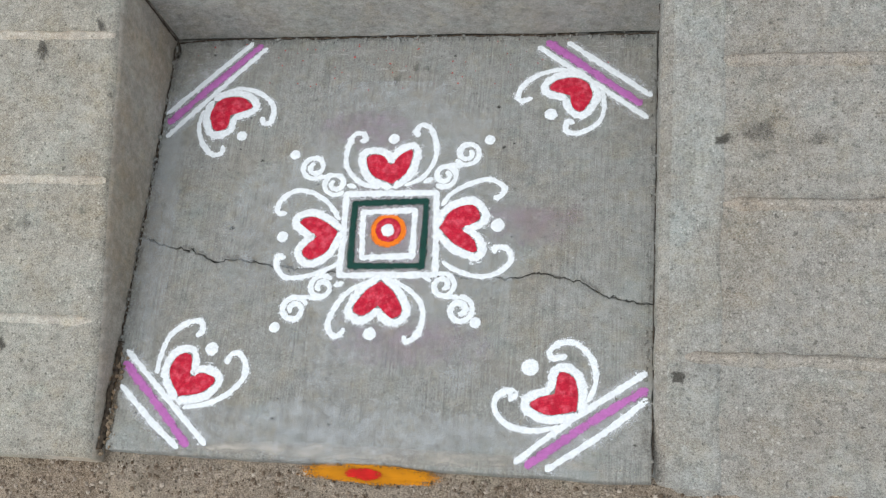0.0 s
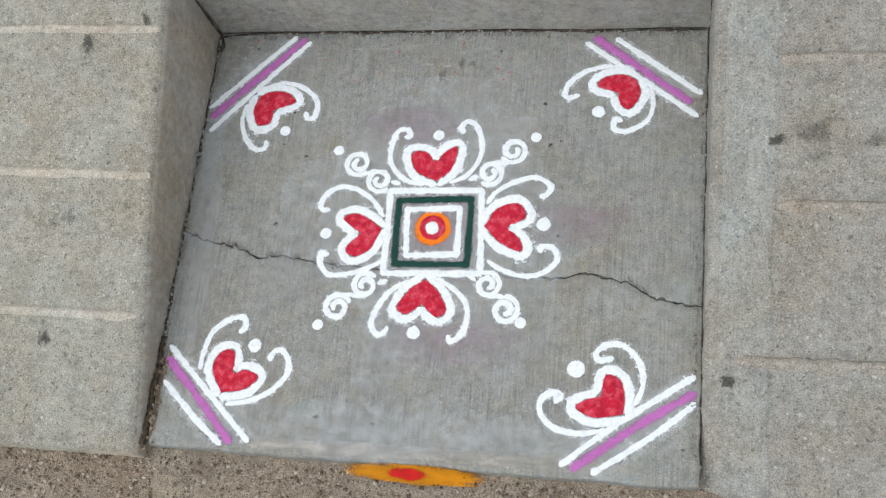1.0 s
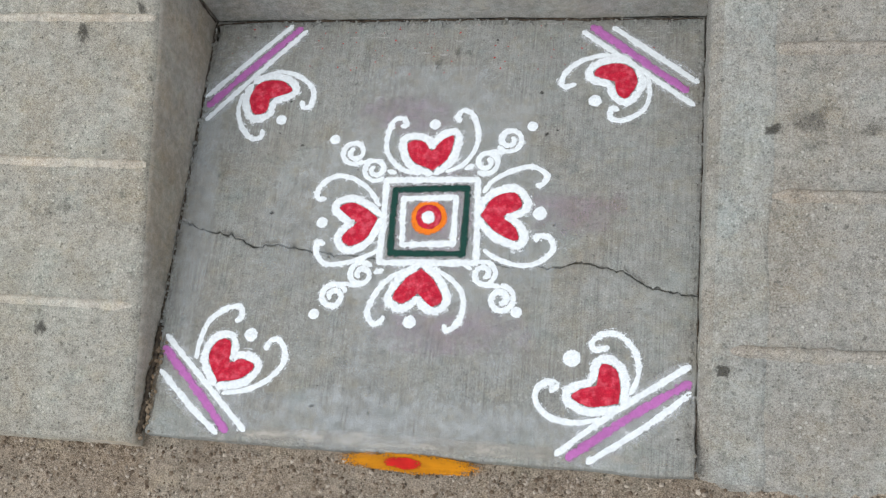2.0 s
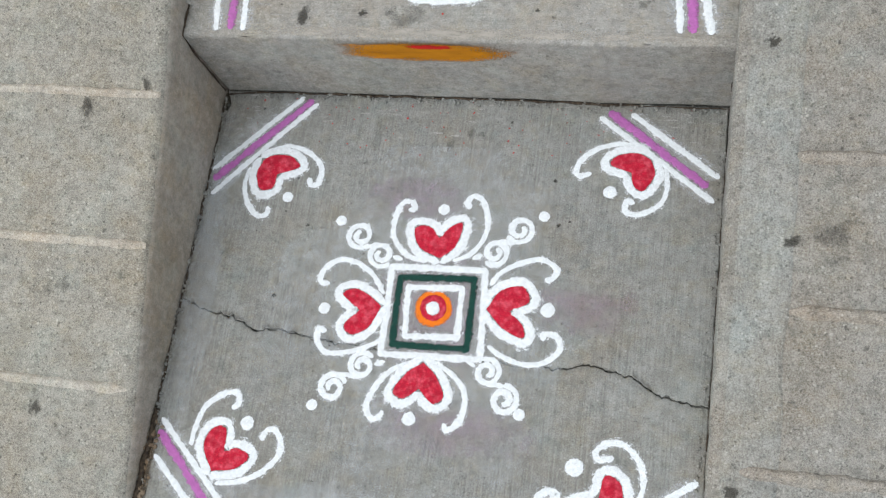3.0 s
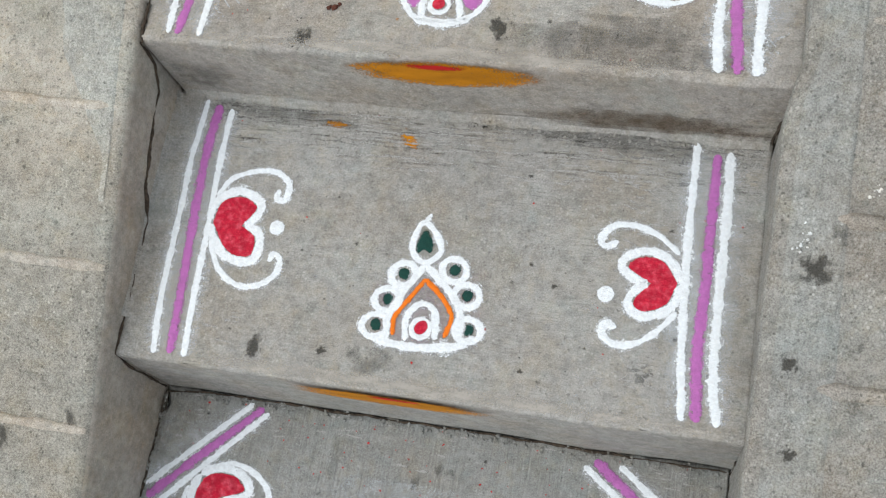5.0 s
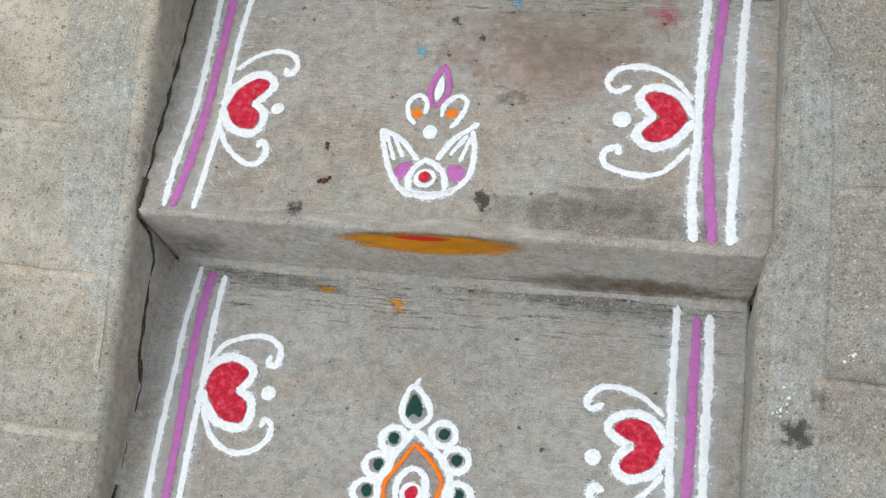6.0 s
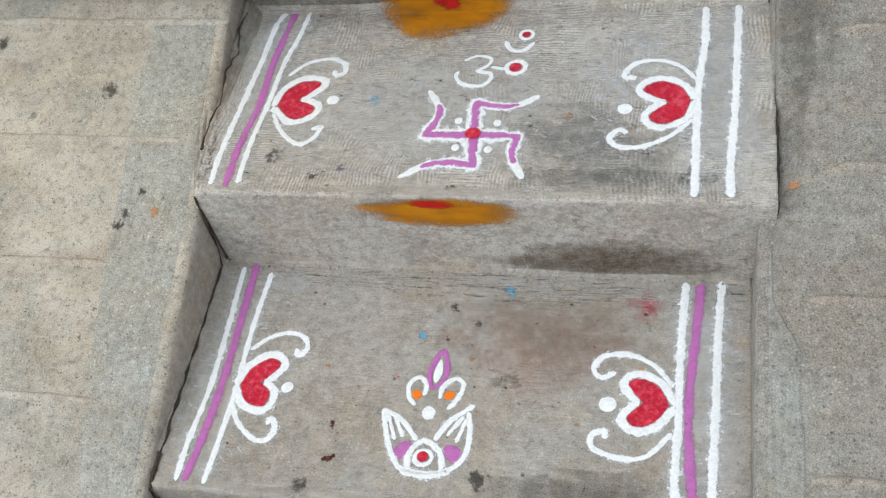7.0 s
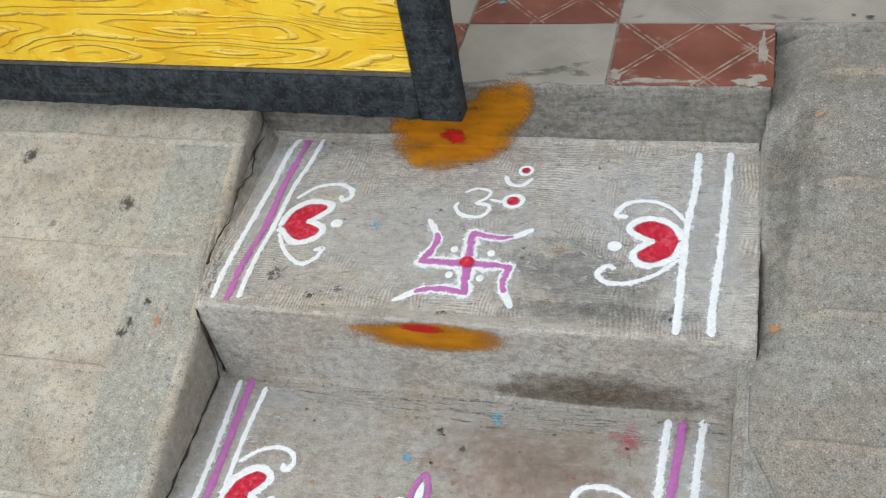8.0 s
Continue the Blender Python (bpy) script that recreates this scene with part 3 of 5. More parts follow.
def oval(x, y, rx, ry, turn=0.0, n=36):
    c, s = math.cos(radians(turn)), math.sin(radians(turn))
    return [Vector((x + rx * math.cos(a) * c - ry * math.sin(a) * s, y + rx * math.cos(a) * s + ry * math.sin(a) * c)) for a in (2 * math.pi * k / n for k in range(n))]


def dab(name, x, y, r, level, material, parent, lift=0.0012, ry=None, turn=0.0, label=""):
    return fill(name, oval(x, y, r, ry or r, turn, 22), (x, y), level, material, parent, lift, label)


def thing(name, label, category, group=""):
    return tagged(new(name), label, category, group)


def heart_motif(level, x, y, angle, lobe_a, lobe_b, notch, dot, curl_a, curl_b):
    """A red heart with a white outline, two white curls and a dot. Millimetres along and across its axis, from the tip."""
    ob = thing("heart_motif", "red powder heart with white outline and curls on cement step", "floor drawing", "powder hearts on the steps")
    c, s = math.cos(radians(angle)), math.sin(radians(angle))

    def put(p):
        a, b = p[0] / 1000, p[1] / 1000
        return Vector((x + a * c - b * s, y + a * s + b * c))

    def lobe(points):
        return smooth([put((0, 0))] + [put(p) for p in points] + [put((notch, 0))])

    half_a, half_b = lobe(lobe_a), lobe(lobe_b)
    edge = half_a + half_b[-2:0:-1]
    centre = put((notch * 0.62, 0))
    fill("heart_fill", edge, centre, level, red, ob, 0.0016, soft=1.0)
    # white outline just outside the red
    turn_way = 1 if sum((edge[k] - centre).cross(edge[(k + 1) % len(edge)] - centre) for k in range(len(edge))) < 0 else -1
    ring = []
    for half, sgn in ((half_a, 1), (half_b, -1)):
        out = []
        for k, p in enumerate(half):
            d = (half[min(k + 1, len(half) - 1)] - half[max(k - 1, 0)]).normalized()
            out.append(p + Vector((-d.y, d.x)) * 0.0075 * sgn * turn_way)
        ring.append(out)
    for out in ring:
        out[-1] = put((notch + 6, 0))
        out[0] = put((-7, 0))
        stroke("outline", out, 0.0165, level, white, ob, 0.0010)
    for knots in (curl_a, curl_b):
        stroke("curl", smooth([put(p) for p in knots]), 0.0112, level, white, ob, 0.0008, taper=(0.85, 1.12))
    q = put(dot[:2])
    dab("dot", q.x, q.y, dot[2] / 1000 * 1.05, level, white, ob)
    return ob


def border_band(level, lines, widths, mats, label):
    ob = thing("border_band", label, "floor drawing", "painted border bands")
    for pts, w, m in zip(lines, widths, mats):
        if m is white:
            stroke("thin_dust", smooth(pts), w * 2.9, level, haze, ob, 0.0004, tall=0.0002)
        stroke("pink_line" if m is pink else "white_line", smooth(pts), w, level, m, ob, 0.0006 if m is pink else 0.0009)
    return ob


# hearts on the landing: four round the square, four in the corners
heart_motif(1, -0.002, 0.089, 99, ((20, -29), (60, -43), (59, -24)), ((24, 36), (62, 43), (60, 15)), 38, (90, -9, 10),
            ((-6, -22), (3, -53), (30, -78), (65, -86), (100, -78), (110, -61), (98, -51), (88, -57)),
            ((-4, 22), (13, 59), (47, 81), (79, 79), (108, 66), (111, 48), (96, 43), (97, 55)))
heart_motif(1, 0.091, 0.006, 0, ((20, 34), (56, 45), (72, 20)), ((30, -30), (67, -45), (66, -25)), 40, (103, 7, 12),
            ((1, 42), (17, 66), (50, 86), (84, 94), (110, 78), (102, 60), (92, 62)),
            ((10, -62), (34, -77), (74, -88), (107, -81), (129, -58), (121, -36), (101, -34), (101, -46)))
heart_motif(1, -0.091, -0.004, -165, ((19, -24), (43, -41), (66, -35)), ((26, 33), (58, 41), (69, 21)), 39, (101, -15, 10),
            ((-7, -21), (9, -59), (37, -88), (67, -98), (96, -85), (103, -64), (87, -58)),
            ((6, 59), (41, 68), (82, 69), (107, 61), (118, 40), (113, 22), (100, 27)))
heart_motif(1, -0.003, -0.093, -91, ((20, 25), (54, 44), (68, 27)), ((23, -27), (55, -44), (66, -25)), 46, (97, -8, 11),
            ((-3, 18), (18, 55), (46, 78), (86, 78), (107, 59), (97, 50)),
            ((0, -12), (19, -50), (52, -75), (87, -84), (105, -69), (94, -55), (89, -58)))
heart_motif(1, -0.363, 0.256, -40, ((7, 20), (34, 42), (63, 40)), ((12, -26), (42, -42), (58, -23)), 43, (93, -14, 10),
            ((-10, 13), (15, 51), (53, 70), (92, 68), (113, 46), (108, 32), (92, 38)),
            ((-7, -26), (13, -56), (45, -75), (78, -77), (89, -63), (79, -51)))
heart_motif(1, 0.339, 0.293, -140, ((11, -23), (39, -40), (61, -34)), ((11, 27), (44, 40), (52, 22)), 41, (90, 8, 11),
            ((-6, -24), (28, -57), (67, -72), (101, -68), (116, -51), (95, -39)),
            ((-12, 25), (9, 58), (38, 76), (76, 69), (89, 52), (77, 39), (69, 50)))
heart_motif(1, -0.337, -0.313, 65, ((26, 38), (58, 43), (72, 22)), ((26, -35), (55, -43), (55, -17)), 39, (98, -6, 12),
            ((15, 57), (43, 70), (80, 76), (112, 64), (130, 42), (119, 29), (103, 33)),
            ((-13, -18), (18, -58), (56, -81), (91, -84), (113, -61), (107, -44), (87, -44)))
heart_motif(1, 0.342, -0.307, 143, ((17, -25), (40, -41), (62, -32)), ((32, 34), (64, 41), (63, 24)), 46, (105, -9, 14),
            ((-3, -22), (5, -53), (30, -80), (66, -88), (90, -75), (98, -52), (85, -44), (70, -62)),
            ((3, 35), (36, 70), (69, 87), (100, 84), (115, 67), (110, 47), (96, 40), (95, 57)))
# one heart at each end of the upper steps
heart_motif(2, -0.368, 0.629, -1, ((7, 35), (37, 49), (67, 33)), ((35, -43), (74, -49), (77, -18)), 50, (108, 4, 12),
            ((-5, 45), (14, 77), (53, 95), (86, 96), (110, 78), (108, 51), (95, 53), (96, 68)),
            ((4, -28), (29, -72), (64, -95), (100, -92), (123, -72), (126, -49), (114, -39), (108, -52)))
heart_motif(2, 0.354, 0.616, -173, ((18, -32), (45, -42), (71, -28)), ((18, 32), (50, 42), (63, 26)), 38, (102, 16, 12),
            ((-4, -44), (25, -73), (57, -89), (90, -89), (108, -71), (102, -58), (83, -65)),
            ((3, 43), (34, 74), (65, 90), (92, 90), (108, 74), (101, 60), (87, 66)))
heart_motif(3, -0.384, 1.058, 11, ((19, 33), (54, 50), (72, 31)), ((14, -36), (46, -50), (57, -24)), 39, (87, -16, 11),
            ((12, 73), (44, 94), (80, 101), (110, 88), (118, 63), (104, 49), (98, 65)),
            ((-11, -33), (3, -73), (31, -109), (57, -117), (72, -97), (65, -76), (56, -87)))
heart_motif(3, 0.357, 1.072, 178, ((21, -34), (54, -46), (69, -32)), ((19, 31), (47, 46), (67, 31)), 43, (99, 9, 14),
            ((-3, -34), (29, -71), (72, -90), (113, -83), (129, -59), (116, -41), (91, -53)),
            ((-6, 50), (29, 95), (72, 103), (112, 91), (118, 69), (101, 58), (95, 72)))
heart_motif(4, -0.400, 1.561, 22, ((24, 36), (60, 50), (94, 29)), ((22, -47), (54, -50), (71, -32)), 44, (107, -26, 12),
            ((32, 78), (75, 101), (123, 95), (146, 68), (141, 45), (124, 44), (123, 59)),
            ((-9, -18), (1, -76), (27, -119), (55, -116), (75, -91), (56, -90)))
heart_motif(4, 0.373, 1.575, -175, ((16, -37), (53, -55), (82, -34)), ((18, 40), (58, 55), (74, 32)), 39, (115, 11, 13),
            ((-12, -53), (15, -92), (53, -111), (95, -105), (115, -74), (92, -69)),
            ((0, 46), (42, 85), (92, 106), (131, 102), (143, 81), (127, 63), (111, 71)))

# border bands: across the corners of the landing, along the ends of the upper steps
WPW, MATS = (0.0115, 0.017, 0.0115), (white, pink, white)
CORNER = "pink line between two white powder lines across landing corner"
ENDS = "pink line between two white powder lines along step end"
border_band(1, (((-0.460, 0.231), (-0.307, 0.388)), ((-0.454, 0.212), (-0.289, 0.383)), ((-0.452, 0.183), (-0.278, 0.376))), WPW, MATS, CORNER)
border_band(1, (((0.299, 0.378), (0.453, 0.264)), ((0.260, 0.381), (0.435, 0.247)), ((0.245, 0.370), (0.447, 0.220))), WPW, MATS, CORNER)
border_band(1, (((-0.447, -0.234), (-0.359, -0.315), (-0.273, -0.394)), ((-0.448, -0.256), (-0.381, -0.320), (-0.305, -0.398)), ((-0.446, -0.297), (-0.379, -0.357), (-0.321, -0.402))), WPW, MATS, CORNER)
border_band(1, (((0.246, -0.395), (0.332, -0.323), (0.452, -0.238)), ((0.264, -0.400), (0.367, -0.321), (0.454, -0.265)), ((0.296, -0.404), (0.385, -0.340), (0.454, -0.281))), WPW, MATS, CORNER)
border_band(2, (((-0.408, 0.409), (-0.420, 0.503), (-0.428, 0.656), (-0.433, 0.735), (-0.431, 0.842)), ((-0.382, 0.412), (-0.391, 0.526), (-0.402, 0.639), (-0.410, 0.749), (-0.409, 0.834)), ((-0.358, 0.410), (-0.367, 0.510), (-0.373, 0.614), (-0.382, 0.721), (-0.386, 0.828))), WPW, MATS, ENDS)
border_band(2, (((0.378, 0.420), (0.369, 0.515), (0.363, 0.623), (0.361, 0.710), (0.360, 0.840)), ((0.398, 0.421), (0.390, 0.518), (0.392, 0.618), (0.391, 0.741), (0.391, 0.824)), ((0.425, 0.418), (0.415, 0.489), (0.412, 0.612), (0.412, 0.725), (0.409, 0.829))), (0.013, 0.018, 0.0155), MATS, ENDS)
border_band(3, (((-0.440, 0.866), (-0.442, 0.945), (-0.438, 1.048), (-0.444, 1.167), (-0.455, 1.318)), ((-0.426, 0.866), (-0.419, 0.959), (-0.418, 1.049), (-0.423, 1.168), (-0.432, 1.329)), ((-0.390, 0.865), (-0.388, 0.940), (-0.388, 1.040), (-0.396, 1.170), (-0.396, 1.308))), WPW, MATS, ENDS)
border_band(3, (((0.375, 0.866), (0.369, 0.943), (0.371, 1.043), (0.370, 1.169), (0.374, 1.321)), ((0.401, 0.866), (0.390, 0.985), (0.386, 1.085), (0.394, 1.216), (0.401, 1.320)), ((0.426, 0.865), (0.425, 0.940), (0.428, 1.068), (0.430, 1.218), (0.435, 1.327))), (0.015, 0.018, 0.0155), MATS, ENDS)
border_band(4, (((-0.471, 1.356), (-0.476, 1.442), (-0.473, 1.556), (-0.469, 1.678), (-0.470, 1.790), (-0.458, 1.847)), ((-0.441, 1.351), (-0.445, 1.453), (-0.437, 1.558), (-0.443, 1.698), (-0.438, 1.845)), ((-0.419, 1.360), (-0.424, 1.462), (-0.419, 1.577), (-0.419, 1.681), (-0.409, 1.764), (-0.405, 1.842))), (0.013, 0.016, 0.0115), MATS, ENDS)
border_band(4, (((0.384, 1.348), (0.384, 1.447), (0.384, 1.605), (0.393, 1.733), (0.392, 1.832)), ((0.441, 1.349), (0.440, 1.413), (0.447, 1.551), (0.450, 1.704), (0.453, 1.835))), (0.015, 0.015), (white, white), "two white powder lines along the top step end")


# centre of the landing
def square_motif():
    ob = thing("square_motif", "nested white and green powder squares round an orange disc", "floor drawing")
    for name, pts, w, m, lift in (
            ("outer_square", ((-0.083, 0.069), (0.081, 0.073), (0.092, -0.081), (-0.079, -0.086)), 0.0135, white, 0.0008),
            ("green_square", ((-0.066, 0.051), (0.064, 0.057), (0.067, -0.065), (-0.062, -0.068)), 0.0140, green, 0.0006),
            ("inner_square", ((-0.049, 0.034), (0.045, 0.039), (0.048, -0.047), (-0.042, -0.052)), 0.0125, white, 0.0007)):
        for a, b in zip(pts, pts[1:] + pts[:1]):
            a, b = Vector(a), Vector(b)
            d = (b - a).normalized() * 0.005
            stroke(name, straight((a - d, b + d)), w, 1, m, ob, lift)
    dab("orange_disc", 0, 0, 0.0345, 1, orange, ob, 0.0007)
    dab("red_disc", 0, 0.001, 0.0235, 1, red, ob, 0.0014)
    dab("white_dot", -0.001, 0.0, 0.0118, 1, white, ob, 0.0022)


square_motif()


def spiral(name, x, y, r, start, way, level, parent, turns=1.6, ry=1.0):
    line = []
    n = 70
    for k in range(n + 1):
        t = k / n
        a = radians(start) + way * t * turns * 2 * math.pi
        q = r * (1 - 0.82 * t ** 1.35)
        line.append(Vector((x + q * math.cos(a), y + q * ry * math.sin(a))))
    return stroke(name, line, 0.0105, level, white, parent, 0.0008, taper=(1.0, 1.15))


def spiral_motif(outer, inner, dot, way, start):
    ob = thing("spiral_motif", "pair of white powder spirals with a dot on landing", "floor drawing", "powder spirals round the square")
    spiral("spiral", outer[0], outer[1], 0.0235, start, way, 1, ob)
    spiral("spiral", inner[0], inner[1], 0.0225, start + 20, way, 1, ob)
    a, b = Vector(outer), Vector(inner)
    d = (b - a).normalized()
    side = Vector((-d.y, d.x)) * way * 0.012
    stroke("link", smooth((a + d * 0.018 + side, a.lerp(b, 0.5) + side * 0.3, b - d * 0.018 - side)), 0.010, 1, white, ob)
    stroke("link", smooth((b + d * 0.018 - side, b + d * 0.036 - side * 1.6)), 0.0095, 1, white, ob)
    dab("dot", dot[0], dot[1], 0.0098, 1, white, ob)


spiral_motif((-0.150, 0.122), (-0.107, 0.089), (-0.191, 0.147), -1, -60)
spiral_motif((0.131, 0.151), (0.093, 0.107), (0.169, 0.178), 1, -150)
spiral_motif((-0.153, -0.151), (-0.108, -0.109), (-0.183, -0.184), 1, 20)
spiral_motif((0.139, -0.143), (0.106, -0.100), (0.167, -0.164), -1, 100)


# lamp drawing on the second step
def lamp_motif():
    ob = thing("lamp_motif", "white, orange and green powder lamp drawing on step", "floor drawing")
    stroke("flame_outline", smooth(((-0.029, 0.667), (-0.006, 0.648), (0.004, 0.622), (-0.016, 0.603), (-0.037, 0.616), (-0.040, 0.643)), closed=True), 0.011, 2, white, ob, closed=True)
    stroke("flame_tip", smooth(((-0.029, 0.663), (-0.020, 0.682))), 0.009, 2, white, ob, taper=(1, 0.6))
    fill("flame", smooth(((-0.025, 0.658), (-0.009, 0.635), (-0.011, 0.619), (-0.023, 0.623), (-0.031, 0.615), (-0.037, 0.627)), closed=True), (-0.023, 0.631), 2, green, ob, 0.0006)
    for x, y, turn in ((-0.074, 0.498, 20), (-0.063, 0.539, 10), (-0.046, 0.581, 40), (0.030, 0.596, -40), (0.055, 0.559, -10), (0.065, 0.507, -20)):
        stroke("petal", oval(x, y, 0.0195, 0.0175, turn), 0.0115, 2, white, ob, closed=True)
        dab("petal_dot", x + 0.001, y + 0.001, 0.0088, 2, green, ob, 0.0006, ry=0.0105, turn=turn)
    stroke("base_line", smooth(((-0.075, 0.478), (-0.019, 0.472), (0.047, 0.480), (0.078, 0.498))), 0.015, 2, white, ob)
    stroke("arch", smooth(((-0.053, 0.480), (-0.057, 0.511), (-0.040, 0.556), (-0.015, 0.600))), 0.013, 2, white, ob)
    stroke("arch", smooth(((-0.015, 0.600), (0.018, 0.572), (0.047, 0.538), (0.053, 0.491))), 0.014, 2, white, ob)
    stroke("orange_arch", smooth(((-0.045, 0.486), (-0.047, 0.515), (-0.030, 0.544), (-0.011, 0.578))), 0.0088, 2, orange, ob)
    stroke("orange_arch", smooth(((-0.011, 0.578), (0.020, 0.551), (0.038, 0.524), (0.032, 0.492))), 0.0088, 2, orange, ob)
    stroke("inner_arch", smooth(((-0.025, 0.480), (-0.028, 0.518), (-0.010, 0.539), (0.012, 0.529), (0.019, 0.487))), 0.0115, 2, white, ob)
    stroke("ring", oval(-0.005, 0.501, 0.0135, 0.0135), 0.0095, 2, white, ob, closed=True)
    dab("red_dot", -0.004, 0.503, 0.0095, 2, red, ob, 0.0018, ry=0.0115, turn=-30)


lamp_motif()


# lotus drawing on the third step
def lotus_motif():
    ob = thing("lotus_motif", "white and pink powder lotus with a flame on step", "floor drawing")
    stroke("bowl", smooth(((-0.113, 1.030), (-0.097, 0.978), (-0.078, 0.940), (-0.058, 0.921), (-0.020, 0.917), (0.019, 0.928), (0.039, 0.957), (0.040, 1.001), (0.032, 1.035))), 0.0105, 3, white, ob)
    stroke("petal_edge", smooth(((-0.115, 1.029), (-0.079, 1.012), (-0.045, 0.975))), 0.0105, 3, white, ob)
    stroke("petal_edge", smooth(((0.041, 1.048), (0.006, 1.017), (-0.016, 0.978))), 0.0105, 3, white, ob)
    stroke("arch", smooth(((-0.051, 0.920), (-0.054, 0.950), (-0.033, 0.976), (-0.003, 0.956), (0.005, 0.925))), 0.011, 3, white, ob)
    stroke("ring", oval(-0.029, 0.945, 0.014, 0.013), 0.0085, 3, white, ob, closed=True)
    stroke("base_line", smooth(((-0.063, 0.920), (-0.020, 0.915), (0.021, 0.926))), 0.015, 3, white, ob)
    for a, b in (((-0.103, 1.019), (-0.082, 0.973)), ((-0.093, 1.020), (-0.069, 0.980)), ((0.026, 1.026), (0.003, 0.987)), ((0.032, 1.022), (0.020, 0.976))):
        stroke("vein", smooth((a, b)), 0.0075, 3, white, ob)
    for x, y, t in ((-0.066, 0.956, 50), (0.019, 0.956, -40)):
        dab("pink_patch", x, y, 0.020, 3, pink, ob, 0.0004, ry=0.014, turn=t)
    dab("red_dot", -0.030, 0.947, 0.0098, 3, red, ob, 0.0018)
    for pts in (((-0.061, 1.040), (-0.076, 1.059), (-0.077, 1.084), (-0.062, 1.095), (-0.048, 1.082), (-0.049, 1.060)), ((-0.021, 1.056), (-0.019, 1.080), (0.001, 1.097), (0.016, 1.084), (0.007, 1.053), (-0.005, 1.037))):
        stroke("loop", smooth(pts), 0.0095, 3, white, ob)
    for x, y, t in ((-0.062, 1.062, -40), (-0.006, 1.064, 30)):
        dab("orange_dot", x, y, 0.0105, 3, orange, ob, 0.0006, ry=0.0085, turn=t)
    dab("dot", -0.035, 1.028, 0.0115, 3, white, ob, ry=0.0135)
    stroke("flame_outline", smooth(((-0.031, 1.151), (-0.046, 1.113), (-0.040, 1.078), (-0.022, 1.089), (-0.018, 1.118)), closed=True), 0.011, 3, pink, ob, closed=True)
    fill("flame", smooth(((-0.031, 1.136), (-0.040, 1.105), (-0.034, 1.085), (-0.025, 1.105)), closed=True), (-0.033, 1.105), 3, white, ob, 0.0013)


lotus_motif()


# auspicious signs on the top step
def swastika_motif():
    ob = thing("swastika_sign", "pink hindu swastika outlined in white powder on step", "floor drawing")
    arms = (((-0.004, 1.489), (-0.010, 1.568), (0.039, 1.558), (0.073, 1.565), (0.104, 1.588)),
            ((-0.004, 1.486), (0.077, 1.483), (0.073, 1.435), (0.098, 1.382)),
            ((-0.004, 1.486), (0.006, 1.412), (-0.038, 1.417), (-0.078, 1.409), (-0.122, 1.380)),
            ((-0.004, 1.486), (-0.090, 1.484), (-0.075, 1.545), (-0.106, 1.603)))
    for knots in arms:
        inner = straight(knots[:2]) + smooth(knots[1:])[1:]
        stroke("white_arm", inner, 0.0400, 4, white, ob, 0.0006, taper=(1.100, 0.300))
        cut = inner[:int(len(inner) * 0.8)]
        stroke("pink_arm", cut, 0.0190, 4, pink, ob, 0.0020, taper=(1.005, 0.603))
    for x, y in ((-0.036, 1.521), (0.036, 1.516), (-0.031, 1.454), (0.028, 1.450)):
        dab("dot", x, y, 0.0075, 4, white, ob, ry=0.009)
    dab("red_dot", -0.004, 1.487, 0.0145, 4, red, ob, 0.0046)


swastika_motif()


def om_sign():
    ob = thing("om_sign", "white powder om sign with red centres on step", "floor drawing")
    stroke("upper_bow", smooth(((-0.052, 1.685), (-0.030, 1.698), (-0.002, 1.692), (-0.004, 1.672), (-0.026, 1.654))), 0.0075, 4, white, ob)
    stroke("lower_bow", smooth(((-0.024, 1.654), (0.003, 1.649), (0.005, 1.629), (-0.012, 1.614), (-0.044, 1.619), (-0.061, 1.639), (-0.059, 1.656))), 0.0095, 4, white, ob)
    stroke("link", smooth(((0.002, 1.667), (0.031, 1.660))), 0.0085, 4, white, ob)
    stroke("oval", oval(0.050, 1.665, 0.0185, 0.017, 20), 0.0105, 4, white, ob, closed=True)
    dab("red_dot", 0.049, 1.665, 0.0115, 4, red, ob, 0.0016, ry=0.013)
    stroke("crescent", smooth(((0.020, 1.740), (0.035, 1.715), (0.059, 1.713), (0.077, 1.737))), 0.0125, 4, white, ob, taper=(1.006, 0.703))
    stroke("small_oval", oval(0.059, 1.758, 0.0125, 0.0125, 20), 0.0085, 4, white, ob, closed=True)
    dab("red_dot", 0.058, 1.759, 0.0085, 4, red, ob, 0.0016)


om_sign()


# ---- rubbed pigment and stains ----
def patch(name, spot, half_u, half_v, material, parent=None, label="", nu=30, nv=14, power=2.0, power_v=2.0, rough=0.5, field=None):
    """A soft oval patch; spot(u, v) gives the point for metres along and across."""
    rows, edge = [], []
    room = 1.5 if rough > 0.6 else 1.0
    for j in range(nv + 1):
        v = room * (2 * j / nv - 1)
        rows.append([spot(half_u * room * (2 * i / nu - 1), half_v * v) for i in range(nu + 1)])
        line = []
        for i in range(nu + 1):
            u = room * (2 * i / nu - 1)
            at = spot(0, 0)
            bulge = 1 + rough * (noise.noise(Vector((u * 1.6, v * 1.6, at[0] * 37 + at[1] * 91))) + 0.7 * noise.noise(Vector((u * 3.4, v * 3.4, at[0] * 53 + at[1] * 17))))
            if field:
                line.append(max(0.0, field(half_u * u, half_v * v) * bulge))
                continue
            line.append(max(0.0, 1 - (abs(u) / bulge) ** power - (abs(v) / bulge) ** power_v))
        edge.append(line)
    return sheet(rows, name, material, parent, label, edge)


